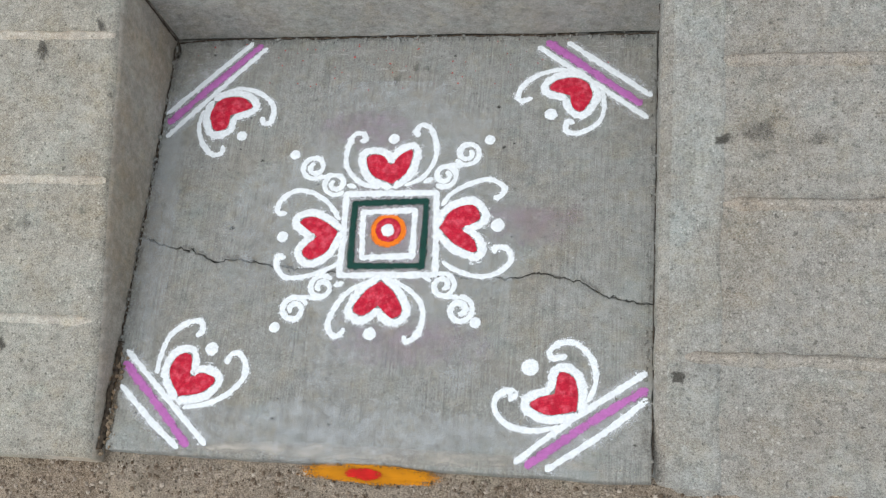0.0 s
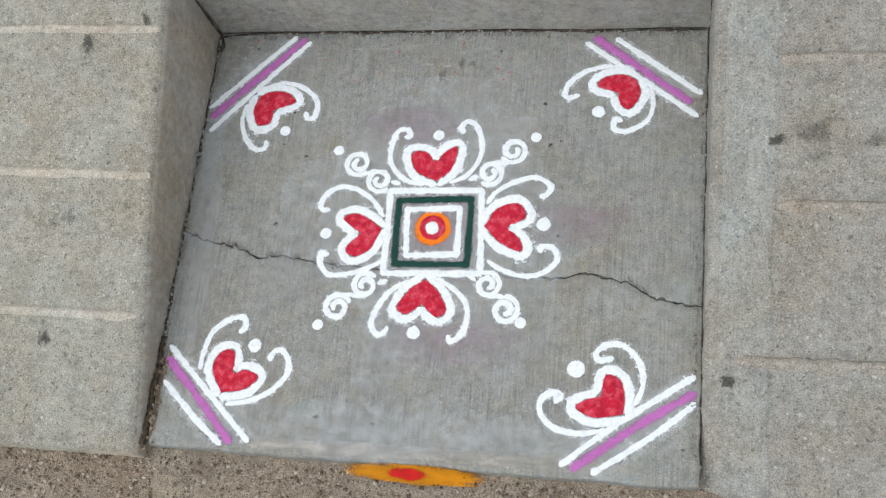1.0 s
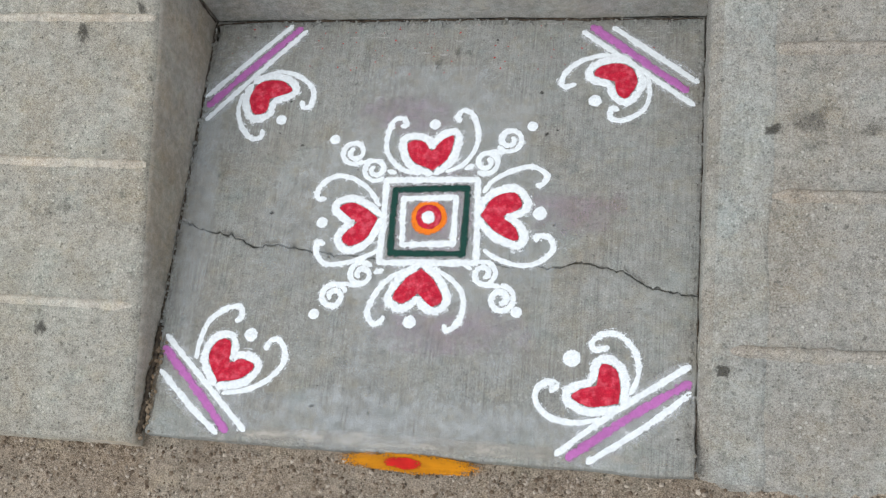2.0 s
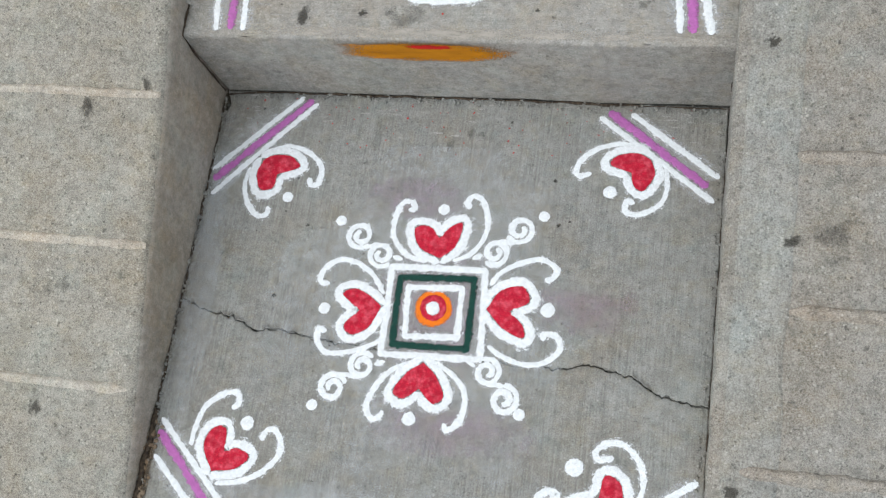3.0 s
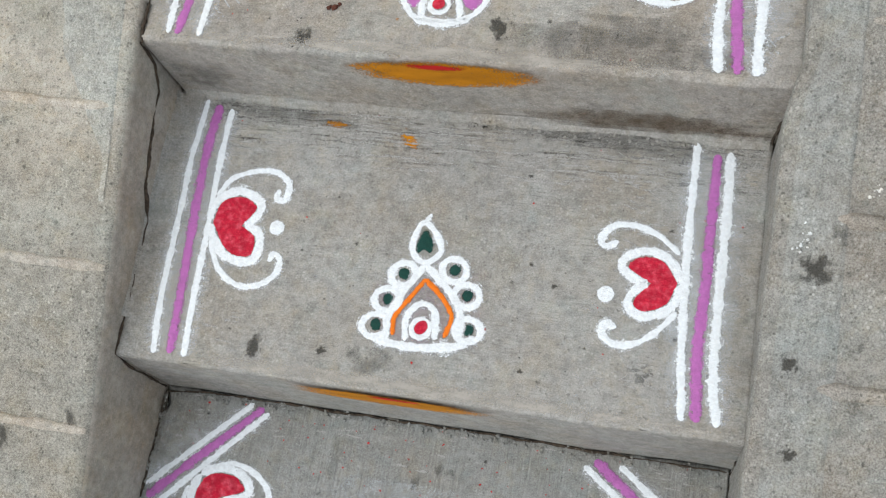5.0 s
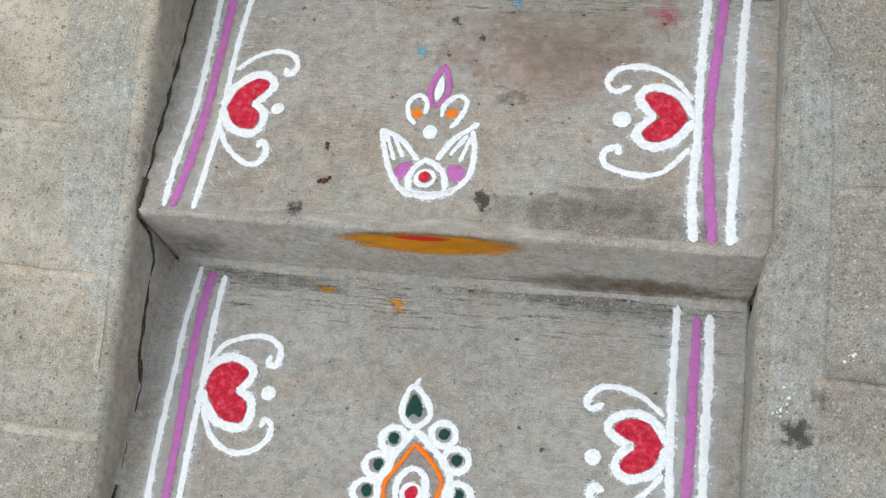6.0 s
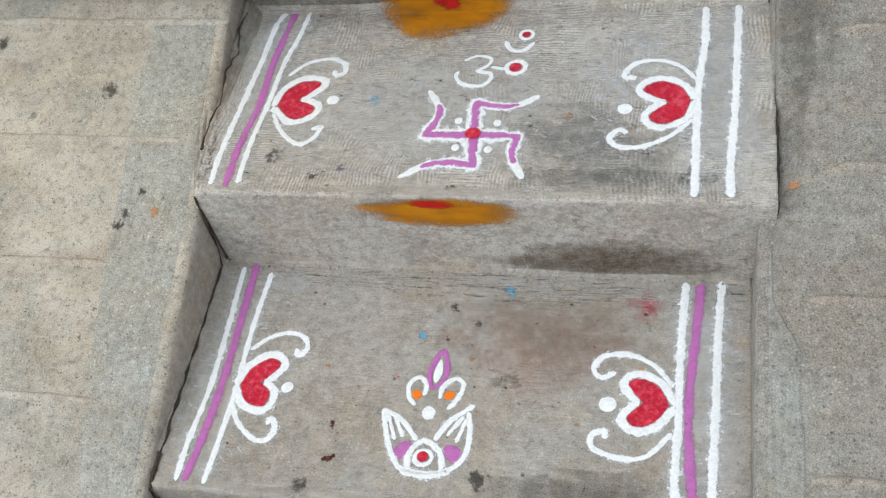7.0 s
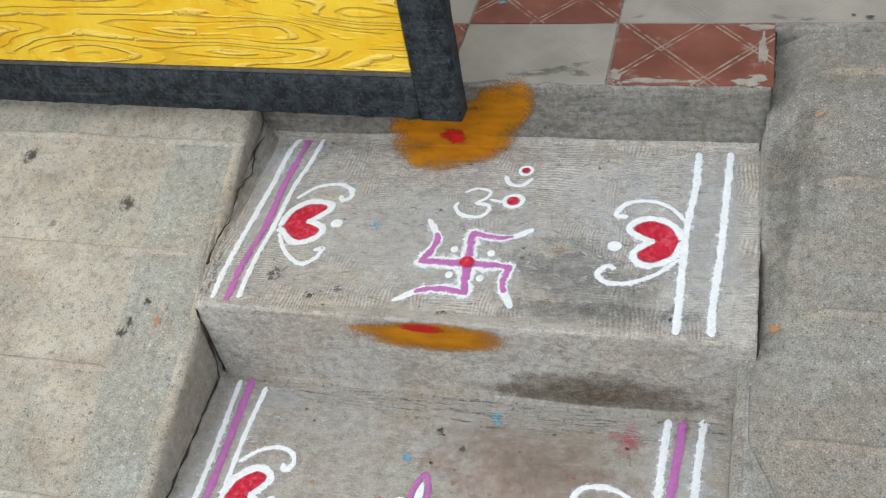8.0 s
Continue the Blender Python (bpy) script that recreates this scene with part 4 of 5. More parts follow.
def flat_spot(level, x, y, turn=0.0, lift=0.0006):
    c, s = math.cos(radians(turn)), math.sin(radians(turn))
    height = {"left": left_z, "right": right_z}.get(level) or (lambda a, b: tread_z(level, a, b))

    def spot(u, v):
        a, b = x + u * c - v * s, y + u * s + v * c
        return (a, b, height(a, b) + lift)
    return spot


def riser_spot(i, x, z, lift=0.0044):
    return lambda u, v: (x + u, FRONT[i] - lift + 0.0025 * wob(x + u, i, 6, 3), z + v)


def turmeric_mark(label, body, blot):
    ob = thing("turmeric_mark", label, "pigment mark", "turmeric marks on the risers")
    for name, spot, hu, hv, m in ((("yellow_smear",) + body + (turmeric,)), (("red_smear",) + blot + (kumkum,))):
        patch(name, spot, hu, hv, m, ob, power=1.5, power_v=2.4, rough=0.15, nu=44, nv=64)


TEXT = "yellow turmeric smear with a red centre on step riser"
turmeric_mark(TEXT, (riser_spot(2, -0.040, 0.167), 0.168, 0.032), (riser_spot(2, -0.028, 0.185, 0.0054), 0.044, 0.0075))
turmeric_mark(TEXT, (riser_spot(3, -0.014, 0.331), 0.158, 0.036), (riser_spot(3, -0.021, 0.352, 0.0054), 0.048, 0.008))
turmeric_mark(TEXT, (riser_spot(4, -0.041, 0.519), 0.162, 0.040), (riser_spot(4, -0.056, 0.541, 0.0054), 0.048, 0.011))


def front_spot(x, y, lift):
    return lambda u, v: (x + u, y + v, -0.017 + lift + max(0.0, (y + v + 0.428)) * 0.9)


turmeric_mark("yellow turmeric with a red dab at foot of landing", (front_spot(0.006, -0.424, 0.0), 0.135, 0.017), (front_spot(0.0, -0.424, 0.002), 0.035, 0.010))


def threshold_spot(x, y, lift):
    """Runs over the top step and up the porch riser behind it."""
    def spot(u, v):
        a, d, r = x + u, y + v - 1.8515, 0.020
        z = tread_z(4, a, 1.84)
        if d <= -r:
            return (a, y + v, tread_z(4, a, y + v) + lift)
        if d >= r:
            return (a, 1.8475 - lift, z + 0.003 + d)
        t = math.pi / 4 * (d + r) / r
        return (a, 1.8475 - r + r * math.sin(t) - lift, z + 0.003 + r * (1 - math.cos(t)) + lift)
    return spot


def threshold_lobes(u, v):
    """A round smear on the tread that trails off up the riser."""
    best = 0.0
    for cu, cv, ru, rv, turn in ((-0.035, -0.026, 0.138, 0.104, 25), (0.058, 0.052, 0.105, 0.062, 48), (-0.070, -0.014, 0.125, 0.108, 0)):
        c, q = math.cos(radians(turn)), math.sin(radians(turn))
        a, b = ((u - cu) * c + (v - cv) * q) / ru, (-(u - cu) * q + (v - cv) * c) / rv
        best = max(best, 1 - a * a - b * b)
    return best


threshold_mark = thing("turmeric_mark", "broad yellow turmeric patch with a red dab at porch threshold", "pigment mark", "turmeric marks on the risers")
patch("yellow_smear", threshold_spot(-0.065, 1.878, 0.0015), 0.20, 0.15, turmeric, threshold_mark, nu=70, nv=70, rough=0.35, field=threshold_lobes)
patch("red_smear", threshold_spot(-0.111, 1.864, 0.0045), 0.030, 0.024, kumkum, threshold_mark, rough=0.45)

for order, (level, x, y, a, b, turn, m) in enumerate((
        (2, -0.253, 0.439, 0.012, 0.018, 10, oil), (2, -0.148, 0.449, 0.008, 0.007, 0, oil), (2, -0.067, 0.442, 0.036, 0.022, 20, stain_shade), (2, -0.099, 0.454, 0.012, 0.012, 0, stain_shade),
        (2, 0.319, 0.476, 0.015, 0.016, 0, stain_shade), (3, -0.226, 0.877, 0.012, 0.016, 0, oil), (3, 0.067, 0.912, 0.014, 0.017, 20, oil), (3, -0.026, 1.245, 0.008, 0.008, 0, oil),
        (3, 0.023, 1.213, 0.007, 0.006, 0, oil), (3, -0.134, 1.026, 0.013, 0.015, 0, stain_shade), (3, 0.083, 1.100, 0.022, 0.022, 0, stain_shade), (4, -0.369, 1.433, 0.018, 0.016, 30, oil),
        (4, -0.284, 1.380, 0.010, 0.009, 0, oil), (4, -0.233, 1.401, 0.010, 0.009, 0, oil), (4, -0.021, 1.358, 0.010, 0.009, 0, oil), (1, -0.013, 0.302, 0.010, 0.010, 0, stain_shade),
        (1, 0.020, 0.327, 0.008, 0.008, 0, stain_shade), (1, 0.040, 0.328, 0.008, 0.008, 0, stain_shade), (3, 0.071, 1.284, 0.012, 0.014, 0, blue), (3, -0.076, 1.182, 0.008, 0.008, 0, blue),
        (4, -0.209, 1.579, 0.011, 0.014, 0, blue), (4, 0.160, 1.533, 0.010, 0.011, 0, peach), (3, 0.311, 1.268, 0.034, 0.038, 60, pinkish), (3, 0.318, 1.262, 0.012, 0.020, 30, kumkum_dust), (3, -0.013, 1.180, 0.05, 0.03, 0, faint),
        (3, 0.142, 1.165, 0.16, 0.10, 0, faint), (1, -0.456, -0.33, 0.012, 0.09, 0, soil), (4, -0.069, 1.560, 0.36, 0.18, 0, pale), (4, 0.22, 1.47, 0.17, 0.10, 0, wet), (3, 0.141, 1.217, 0.2, 0.10, 0, wash), (2, -0.077, 0.800, 0.018, 0.009, -40, turmeric), (2, -0.207, 0.818, 0.022, 0.006, -5, turmeric), (4, 0.034, 1.633, 0.03, 0.015, 0, faint),
        (3, -0.453, 1.092, 0.05, 0.20, 0, pale), (3, -0.353, 1.289, 0.05, 0.03, 0, pale), (4, 0.424, 1.600, 0.085, 0.26, 0, pale), (4, -0.450, 1.620, 0.075, 0.25, 0, pale), (1, -0.40, 0.31, 0.08, 0.03, 45, pale),
        (2, -0.396, 0.623, 0.045, 0.20, 0, pale), (1, -0.005, 0.0, 0.30, 0.30, 0, dusting), (1, -0.43, 0.02, 0.04, 0.33, 2, dusting), (1, 0.0, -0.36, 0.42, 0.06, 0, dusting), (4, 0.25, 1.66, 0.12, 0.14, 0, dusting), (1, 0.0, 0.0, 0.12, 0.12, 0, purple), (1, 0.25, 0.02, 0.09, 0.05, 0, purple), (1, -0.06, 0.20, 0.10, 0.05, 0, purple), (1, 0.06, -0.20, 0.14, 0.05, 0, purple), (2, -0.01, 0.53, 0.10, 0.08, 0, purple), (3, 0.42, 1.12, 0.06, 0.22, 0, dusting), (2, 0.38, 0.62, 0.07, 0.2, 0, dusting), (1, -0.35, -0.34, 0.09, 0.05, -40, pale), (1, 0.36, 0.31, 0.09, 0.03, -38, pale), (1, 0.37, -0.32, 0.10, 0.04, 38, pale),
        (4, 0.255, 1.385, 0.20, 0.035, 0, wet), (2, 0.198, 0.834, 0.22, 0.02, -3, stain_shade), (2, -0.307, 0.829, 0.14, 0.02, -3, stain_shade), (3, 0.246, 0.906, 0.2, 0.04, 0, stain_shade))):
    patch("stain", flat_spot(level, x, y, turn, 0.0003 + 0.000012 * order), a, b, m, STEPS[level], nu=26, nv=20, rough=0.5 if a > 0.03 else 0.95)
for x, y, a, b, m in ((0.528, 0.619, 0.021, 0.022, oil), (0.557, 0.666, 0.015, 0.014, stain_shade), (0.505, 0.500, 0.011, 0.012, oil), (0.517, 0.389, 0.009, 0.009, oil), (0.586, 0.459, 0.018, 0.014, stain_shade),
                      (0.561, 0.106, 0.013, 0.008, oil), (0.497, -0.250, 0.012, 0.010, oil), (0.622, 0.117, 0.030, 0.022, stain_shade), (0.707, 0.110, 0.02, 0.01, stain_shade),
                      # the last, long patch paints the trough's shade beside the top step
                      (0.542, 1.403, 0.010, 0.012, peach), (0.607, 1.805, 0.008, 0.008, peach), (0.560, 1.66, 0.045, 0.20, stain_shade)):
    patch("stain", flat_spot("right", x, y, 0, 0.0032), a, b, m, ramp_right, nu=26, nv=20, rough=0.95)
for x, y, a, b, m in ((-0.607, 0.249, 0.011, 0.015, oil), (-0.502, 0.292, 0.007, 0.012, oil), (-0.649, -0.252, 0.011, 0.013, oil), (-0.650, -0.057, 0.010, 0.013, stain_shade), (-0.618, -0.046, 0.012, 0.012, stain_shade),
                      (-1.026, 1.680, 0.015, 0.022, oil), (-0.753, 1.579, 0.014, 0.018, oil), (-0.648, 1.323, 0.009, 0.011, oil), (-0.657, 1.299, 0.010, 0.010, oil), (-0.625, 1.366, 0.008, 0.009, oil), (-0.591, 1.331, 0.009, 0.011, peach)):
    patch("stain", flat_spot("left", x, y, 20, 0.0032), a, b, m, ramp_left, nu=26, nv=20, rough=0.95)
for i in (2, 3, 4):
    patch("worn_edge", flat_spot(i, 0.0, FRONT[i] + 0.013, 0, 0.0007), 0.46, 0.013, rim, STEPS[i], nu=60, rough=0.3)
patch("worn_edge", flat_spot(1, 0.0, FRONT[1] + 0.018, 0, 0.0007), 0.45, 0.016, rim, STEPS[1], nu=60, rough=0.4)
patch("stain", riser_spot(4, 0.235, 0.402, 0.0038), 0.22, 0.060, soil, STEPS[4])
patch("stain", riser_spot(3, 0.298, 0.227, 0.0038), 0.20, 0.035, soil, STEPS[3])
patch("stain", riser_spot(3, -0.418, 0.263, 0.0038), 0.06, 0.05, stain_shade, STEPS[3])


# ---- dirt and painted shade in the joints ----
def dark_seam(name, knots, radius, parent, label="", jitter=0.004):
    """An uneven dark seam of dirt and crack shade through a few knots in space."""
    k = [Vector(p) for p in knots]
    pts = []
    for a, b in zip(k, k[1:]):
        n = max(2, int((b - a).length / 0.004))
        pts += [a.lerp(b, t / n) for t in range(n)]
    pts.append(k[-1])
    bm = bmesh.new()
    rings = []
    for j, p in enumerate(pts):
        d = (pts[min(j + 1, len(pts) - 1)] - pts[max(j - 1, 0)]).normalized()
        side = d.cross(Vector((0.3, -0.2, 1))).normalized()
        up = side.cross(d)
        q = p + side * jitter * wob(j * 0.004, p.y, 26.0, 90.0) + up * jitter * wob(j * 0.004, p.y, 31.0, 91.0)
        q += side * 0.3 * jitter * wob(j * 0.004, p.y, 120.0, 92.0)
        r = radius * max(0.3, 0.9 + 1.0 * wob(j * 0.004, p.y, 22.0, 93.0) + 0.45 * wob(j * 0.004, p.y, 80.0, 94.0))
        rings.append([bm.verts.new(q + (side * math.cos(a) + up * math.sin(a)) * r) for a in (math.pi * 2 * m / 6 for m in range(6))])
    for a, b in zip(rings, rings[1:]):
        for m in range(6):
            bm.faces.new((a[m], a[(m + 1) % 6], b[(m + 1) % 6], b[m]))
    bmesh.ops.recalc_face_normals(bm, faces=bm.faces[:])
    return part(name, bm, joint_dark, parent, label)


def cheek_seam(pairs, radius, parent, out=0.0005):
    return dark_seam("crack", [(left_edge(y) + out + 0.001, y, z) for y, z in pairs], radius, parent, jitter=0.0026)


cheek_seam(((-0.400, 0.000), (-0.250, 0.000), (-0.050, 0.000), (0.150, 0.000), (0.300, 0.001), (0.390, 0.003)), 0.0021, STEPS[1], 0.003)
cheek_seam(((-0.410, 0.004), (-0.330, 0.003), (-0.220, 0.001)), 0.0065, STEPS[1], 0.004)
cheek_seam(((0.395, 0.004), (0.394, 0.085), (0.394, 0.145), (0.400, 0.196), (0.502, 0.200), (0.617, 0.204), (0.663, 0.236), (0.744, 0.256), (0.814, 0.268), (0.845, 0.300), (0.850, 0.357)), 0.0026, STEPS[2])
cheek_seam(((0.850, 0.357), (0.875, 0.366), (0.999, 0.368), (1.103, 0.369), (1.227, 0.371), (1.316, 0.372)), 0.0024, STEPS[3], 0.0035)
cheek_seam(((1.316, 0.372), (1.328, 0.399), (1.332, 0.440), (1.331, 0.490), (1.337, 0.542)), 0.0019, STEPS[4], 0.0015)
cheek_seam(((1.341, 0.507), (1.400, 0.523), (1.456, 0.540)), 0.0018, STEPS[4], 0.002)
dark_seam("crack", [(-0.4620, 0.3860, 0.0040), (-0.4000, 0.3945, 0.0020), (-0.2000, 0.3955, 0.0010), (0.1000, 0.3955, 0.0000), (0.3000, 0.3940, 0.0010), (0.4570, 0.3920, 0.0030)], 0.0022, STEPS[2], jitter=0.003)
dark_seam("crack", [(0.4620, 0.3910, 0.0050), (0.4645, 0.3940, 0.0503), (0.4645, 0.3940, 0.0905)], 0.0022, STEPS[2])
dark_seam("crack", [(0.4625, -0.4000, 0.0010), (0.4610, -0.1000, 0.0010), (0.4620, 0.2000, 0.0000), (0.4630, 0.3800, 0.0000)], 0.0010, STEPS[1], jitter=0.002)
dark_seam("crack", [(-0.4724, 0.8500, 0.2001), (-0.2087, 0.8505, 0.1995), (0.0959, 0.8505, 0.1975), (0.4513, 0.8490, 0.1965)], 0.0007, STEPS[3], jitter=0.002)
dark_seam("crack", [(0.4671, 0.8460, 0.2011), (0.4690, 0.8490, 0.2525), (0.4792, 0.8500, 0.3040), (0.4832, 0.8500, 0.3503)], 0.0022, STEPS[3])
dark_seam("crack", [(-0.4930, 1.3349, 0.3636), (-0.2204, 1.3354, 0.3636), (0.1911, 1.3354, 0.3636), (0.4689, 1.3339, 0.3636)], 0.0007, STEPS[4], jitter=0.002)
dark_seam("crack", [(0.5161, 1.3463, 0.5187), (0.5159, 1.4454, 0.5479), (0.5158, 1.5496, 0.5560)], 0.0026, STEPS[4], jitter=0.003)
dark_seam("crack", [(0.5076, 1.8436, 0.5580), (0.5128, 1.8311, 0.5590), (0.5159, 1.8103, 0.5671)], 0.005, STEPS[4], jitter=0.003)
dark_seam("crack", [(-0.5151, 1.8488, 0.5565), (-0.1226, 1.8504, 0.5565), (0.1873, 1.8504, 0.5565), (0.4972, 1.8488, 0.5565)], 0.0007, STEPS[4], jitter=0.002)
# paints the shade and grime where the porch edge drops to the ramp
dark_seam("crack", [(0.5219, 1.8839, 0.6819), (0.5227, 1.9480, 0.6899), (0.5233, 2.0653, 0.6899)], 0.0045, ramp_right, jitter=0.003)


# ---- mortar worked into the corners ----
def fillet(name, path, out, up, size, material, parent):
    """A soft concave run of mortar along a corner; out and up are the two ways it climbs."""
    o, w = Vector(out), Vector(up)
    k = [Vector(p) for p in path]
    rows = []
    for a, b in zip(k, k[1:]):
        n = max(2, int((b - a).length / 0.008))
        for j in range(n + (b is k[-1])):
            p = a.lerp(b, j / n)
            r = size * (1 + 0.4 * wob(p.x + p.y, p.z, 7.0, 110.0) + 0.12 * wob(p.x + p.y, p.z, 50.0, 111.0))
            row = [p + o * (r * 1.5) - w * 0.0012]
            for m in range(5):
                t = math.pi / 2 * m / 4
                row.append(p + o * (r * (1 - math.sin(t)) * 1.25) + w * (r * (1 - math.cos(t))))
            row.append(p - o * 0.002 + w * (r * 1.2))
            rows.append([(v.x, v.y, v.z) for v in row])
    return sheet(rows, name, material, parent)


for i, m in ((3, cool_step_mat), (4, step_mat)):
    z, y = LEVEL[i - 1] + 0.001, FRONT[i] - 0.0015
    fillet("mortar_fillet", [(LEFT[i] + 0.012, y, z), (-0.2, y, z), (0.15, y, z), (RIGHT[i - 1] - 0.004, y, z)], (0, -1, 0), (0, 0, 1), 0.0085, m, STEPS[i])
    fillet("mortar_fillet", [(left_edge(v) + 0.002, v, z) for v in (FRONT[i - 1] + 0.06, FRONT[i - 1] + 0.2, FRONT[i - 1] + 0.34, FRONT[i] - 0.004)], (1, 0, 0), (0, 0, 1), 0.008, m, STEPS[i])
fillet("mortar_fillet", [(-0.53, 1.850, LEVEL[4] + 0.001), (-0.1, 1.850, LEVEL[4] + 0.001), (0.2, 1.850, LEVEL[4] + 0.001), (0.505, 1.850, LEVEL[4] + 0.001)], (0, -1, 0), (0, 0, 1), 0.0095, top_step_mat, STEPS[4])


def haunch():
    """Roughly dragged mortar that slopes from the ramp down to the top step, with folds along it."""
    rows = []
    for k in range(61):
        y = 1.375 + (1.856 - 1.375) * k / 60
        grow = min(1.0, k / 34) ** 0.8
        x0, x1 = left_edge(y) - 0.016 - 0.040 * grow, left_edge(y) + 0.004 + 0.040 * grow
        z0, z1 = left_z(x0, y) + 0.0012, tread_z(4, x1, y) - 0.002
        row = []
        for j in range(29):
            t = j / 28
            x = x0 + (x1 - x0) * t
            drop = t * t * (3 - 2 * t)
            z = z0 + (z1 - z0) * (0.35 * t + 0.65 * drop)
            mid_part = math.sin(math.pi * t)
            fold = 0.017 * wob(t * 5.0 + 1.4 * wob(0, y, 7.0, 121.0), y * 0.9, 1.6, 120.0) + 0.0075 * wob(t * 14.0 + wob(0, y, 16.0, 122.0), y * 2.0, 1.5, 123.0) + 0.0016 * wob(x, y, 90.0, 124.0)
            z += (fold * grow + 0.0015 * wob(x, y, 60.0, 125.0)) * mid_part
            row.append((x, y, z if 0 < j < 28 else z - 0.003))
        rows.append(row)
    return sheet(rows, "mortar_haunch", haunch_mat, STEPS[4], "dragged grey mortar with dark folds")


haunch()
# dark line drawn in as the shade inside the mortar folds
dark_seam("crack", [(left_edge(y) + o, y, tread_z(4, 0, y) + h) for y, o, h in ((1.43, 0.002, 0.016), (1.50, 0.004, 0.020), (1.57, 0.012, 0.016), (1.63, 0.006, 0.026), (1.70, 0.016, 0.020), (1.76, 0.008, 0.030), (1.81, 0.012, 0.028))], 0.0019, STEPS[4], jitter=0.004)


def lip():
    """The end of the ramp's edge, standing up as a blunt wedge at the back of the top step."""
    rows = []
    for k in range(25):
        y = 1.640 + 0.195 * k / 24
        up = 0.062 * (k / 24) ** 1.6
        base_z = tread_z(4, 0.51, y)
        wide = 0.036 + 0.005 * wob(0, y, 20.0, 130.0)
        row = [(0.506, y, base_z - 0.02), (0.509, y, base_z + up * 0.55)]
        for x, h in ((0.512, 0.9), (0.517, 1.0), (0.512 + wide * 0.55, 1.02), (0.512 + wide * 0.85, 0.93), (0.512 + wide, 0.7)):
            row.append((x + 0.0012 * wob(x, y, 70.0, 131.0), y, base_z + up * h + 0.0015 * wob(x, y, 60.0, 132.0)))
        row.append((0.512 + wide * 1.25, y, base_z - 0.03))
        rows.append(row)
    rows.append([(x, y + 0.004, z - 0.012) for x, y, z in rows[-1]])
    rows.append([(x, y + 0.006, 0.50) for x, y, z in rows[-1]])
    return sheet(rows, "mortar_lip", right_band_mat, ramp_right)


lip()


def crumbs(name, path, count, spread_by, seed, material, parent, big=0.0035):
    """Bits of broken mortar lying along a joint."""
    rng = random.Random(seed)
    k = [Vector(p) for p in path]
    verts, polys = [], []
    for _ in range(count):
        j = rng.randrange(len(k) - 1)
        p = k[j].lerp(k[j + 1], rng.random())
        r = 0.0008 + big * rng.random() ** 2.2
        p += Vector((rng.gauss(0, spread_by), rng.gauss(0, spread_by), r * 0.2))
        at = len(verts)
        spin = rng.uniform(0, 6.3)
        for h, wide in ((0.0, 1.0), (0.75, 0.62)):
            for q in range(5):
                a = spin + 2 * math.pi * q / 5
                f = r * wide * rng.uniform(0.65, 1.25)
                verts.append((p.x + f * math.cos(a), p.y + f * math.sin(a), p.z + r * h * rng.uniform(0.6, 1.1)))
        polys += [(at + q, at + (q + 1) % 5, at + 5 + (q + 1) % 5, at + 5 + q) for q in range(5)] + [tuple(at + 5 + q for q in range(5))]
    me = bpy.data.meshes.new(name)
    me.from_pydata(verts, [], polys)
    me.materials.append(material)
    ob = new(name, me)
    ob.parent = parent
    return tagged(ob, kind="stuff")


crumbs("joint_crumbs", [(left_edge(y) + 0.006, y, 0.001) for y in (-0.40, -0.2, 0.0, 0.2, 0.38)], 420, 0.0035, 31, landing_mat, STEPS[1])
crumbs("joint_crumbs", [(left_edge(y) + 0.008, y, 0.001) for y in (-0.41, -0.34, -0.24)], 160, 0.006, 32, brown_crumb, STEPS[1], 0.005)
crumbs("joint_crumbs", [(-0.45, 0.388, 0.001), (0.0, 0.391, 0.001), (0.45, 0.388, 0.001)], 420, 0.004, 33, landing_mat, STEPS[1], 0.003)
crumbs("joint_crumbs", [(0.452, -0.38, 0.001), (0.455, 0.38, 0.001)], 260, 0.004, 34, landing_mat, STEPS[1], 0.0028)
crumbs("joint_crumbs", [(-0.45, 0.838, 0.199), (0.0, 0.840, 0.198), (0.44, 0.838, 0.197)], 200, 0.005, 35, cool_step_mat, STEPS[2], 0.003)
crumbs("joint_crumbs", [(-0.47, 1.322, 0.363), (0.0, 1.324, 0.363), (0.45, 1.322, 0.363)], 220, 0.006, 36, step_mat, STEPS[3], 0.0032)
crumbs("joint_crumbs", [(left_edge(y) + 0.010, y, 0.557) for y in (1.36, 1.42, 1.50)], 90, 0.006, 37, top_step_mat, STEPS[4], 0.004)
crumbs("white_flakes", [(0.500, 0.640, right_z(0.500, 0.640) + 0.003), (0.512, 0.672, right_z(0.512, 0.672) + 0.003)], 20, 0.004, 38, white_flake, ramp_right, 0.002)
crumbs("white_flakes", [(0.583, 0.715, right_z(0.583, 0.715) + 0.001), (0.592, 0.735, right_z(0.592, 0.735) + 0.001)], 16, 0.004, 39, white_flake, ramp_right, 0.002)
crumbs("leaf_bits", [(-0.209, 0.997, 0.363), (-0.192, 0.990, 0.363)], 9, 0.004, 40, leaf_bit, STEPS[3], 0.005)
crumbs("leaf_bits", [(-0.193, 0.931, 0.363), (-0.180, 0.933, 0.363)], 8, 0.003, 41, leaf_bit, STEPS[3], 0.005)


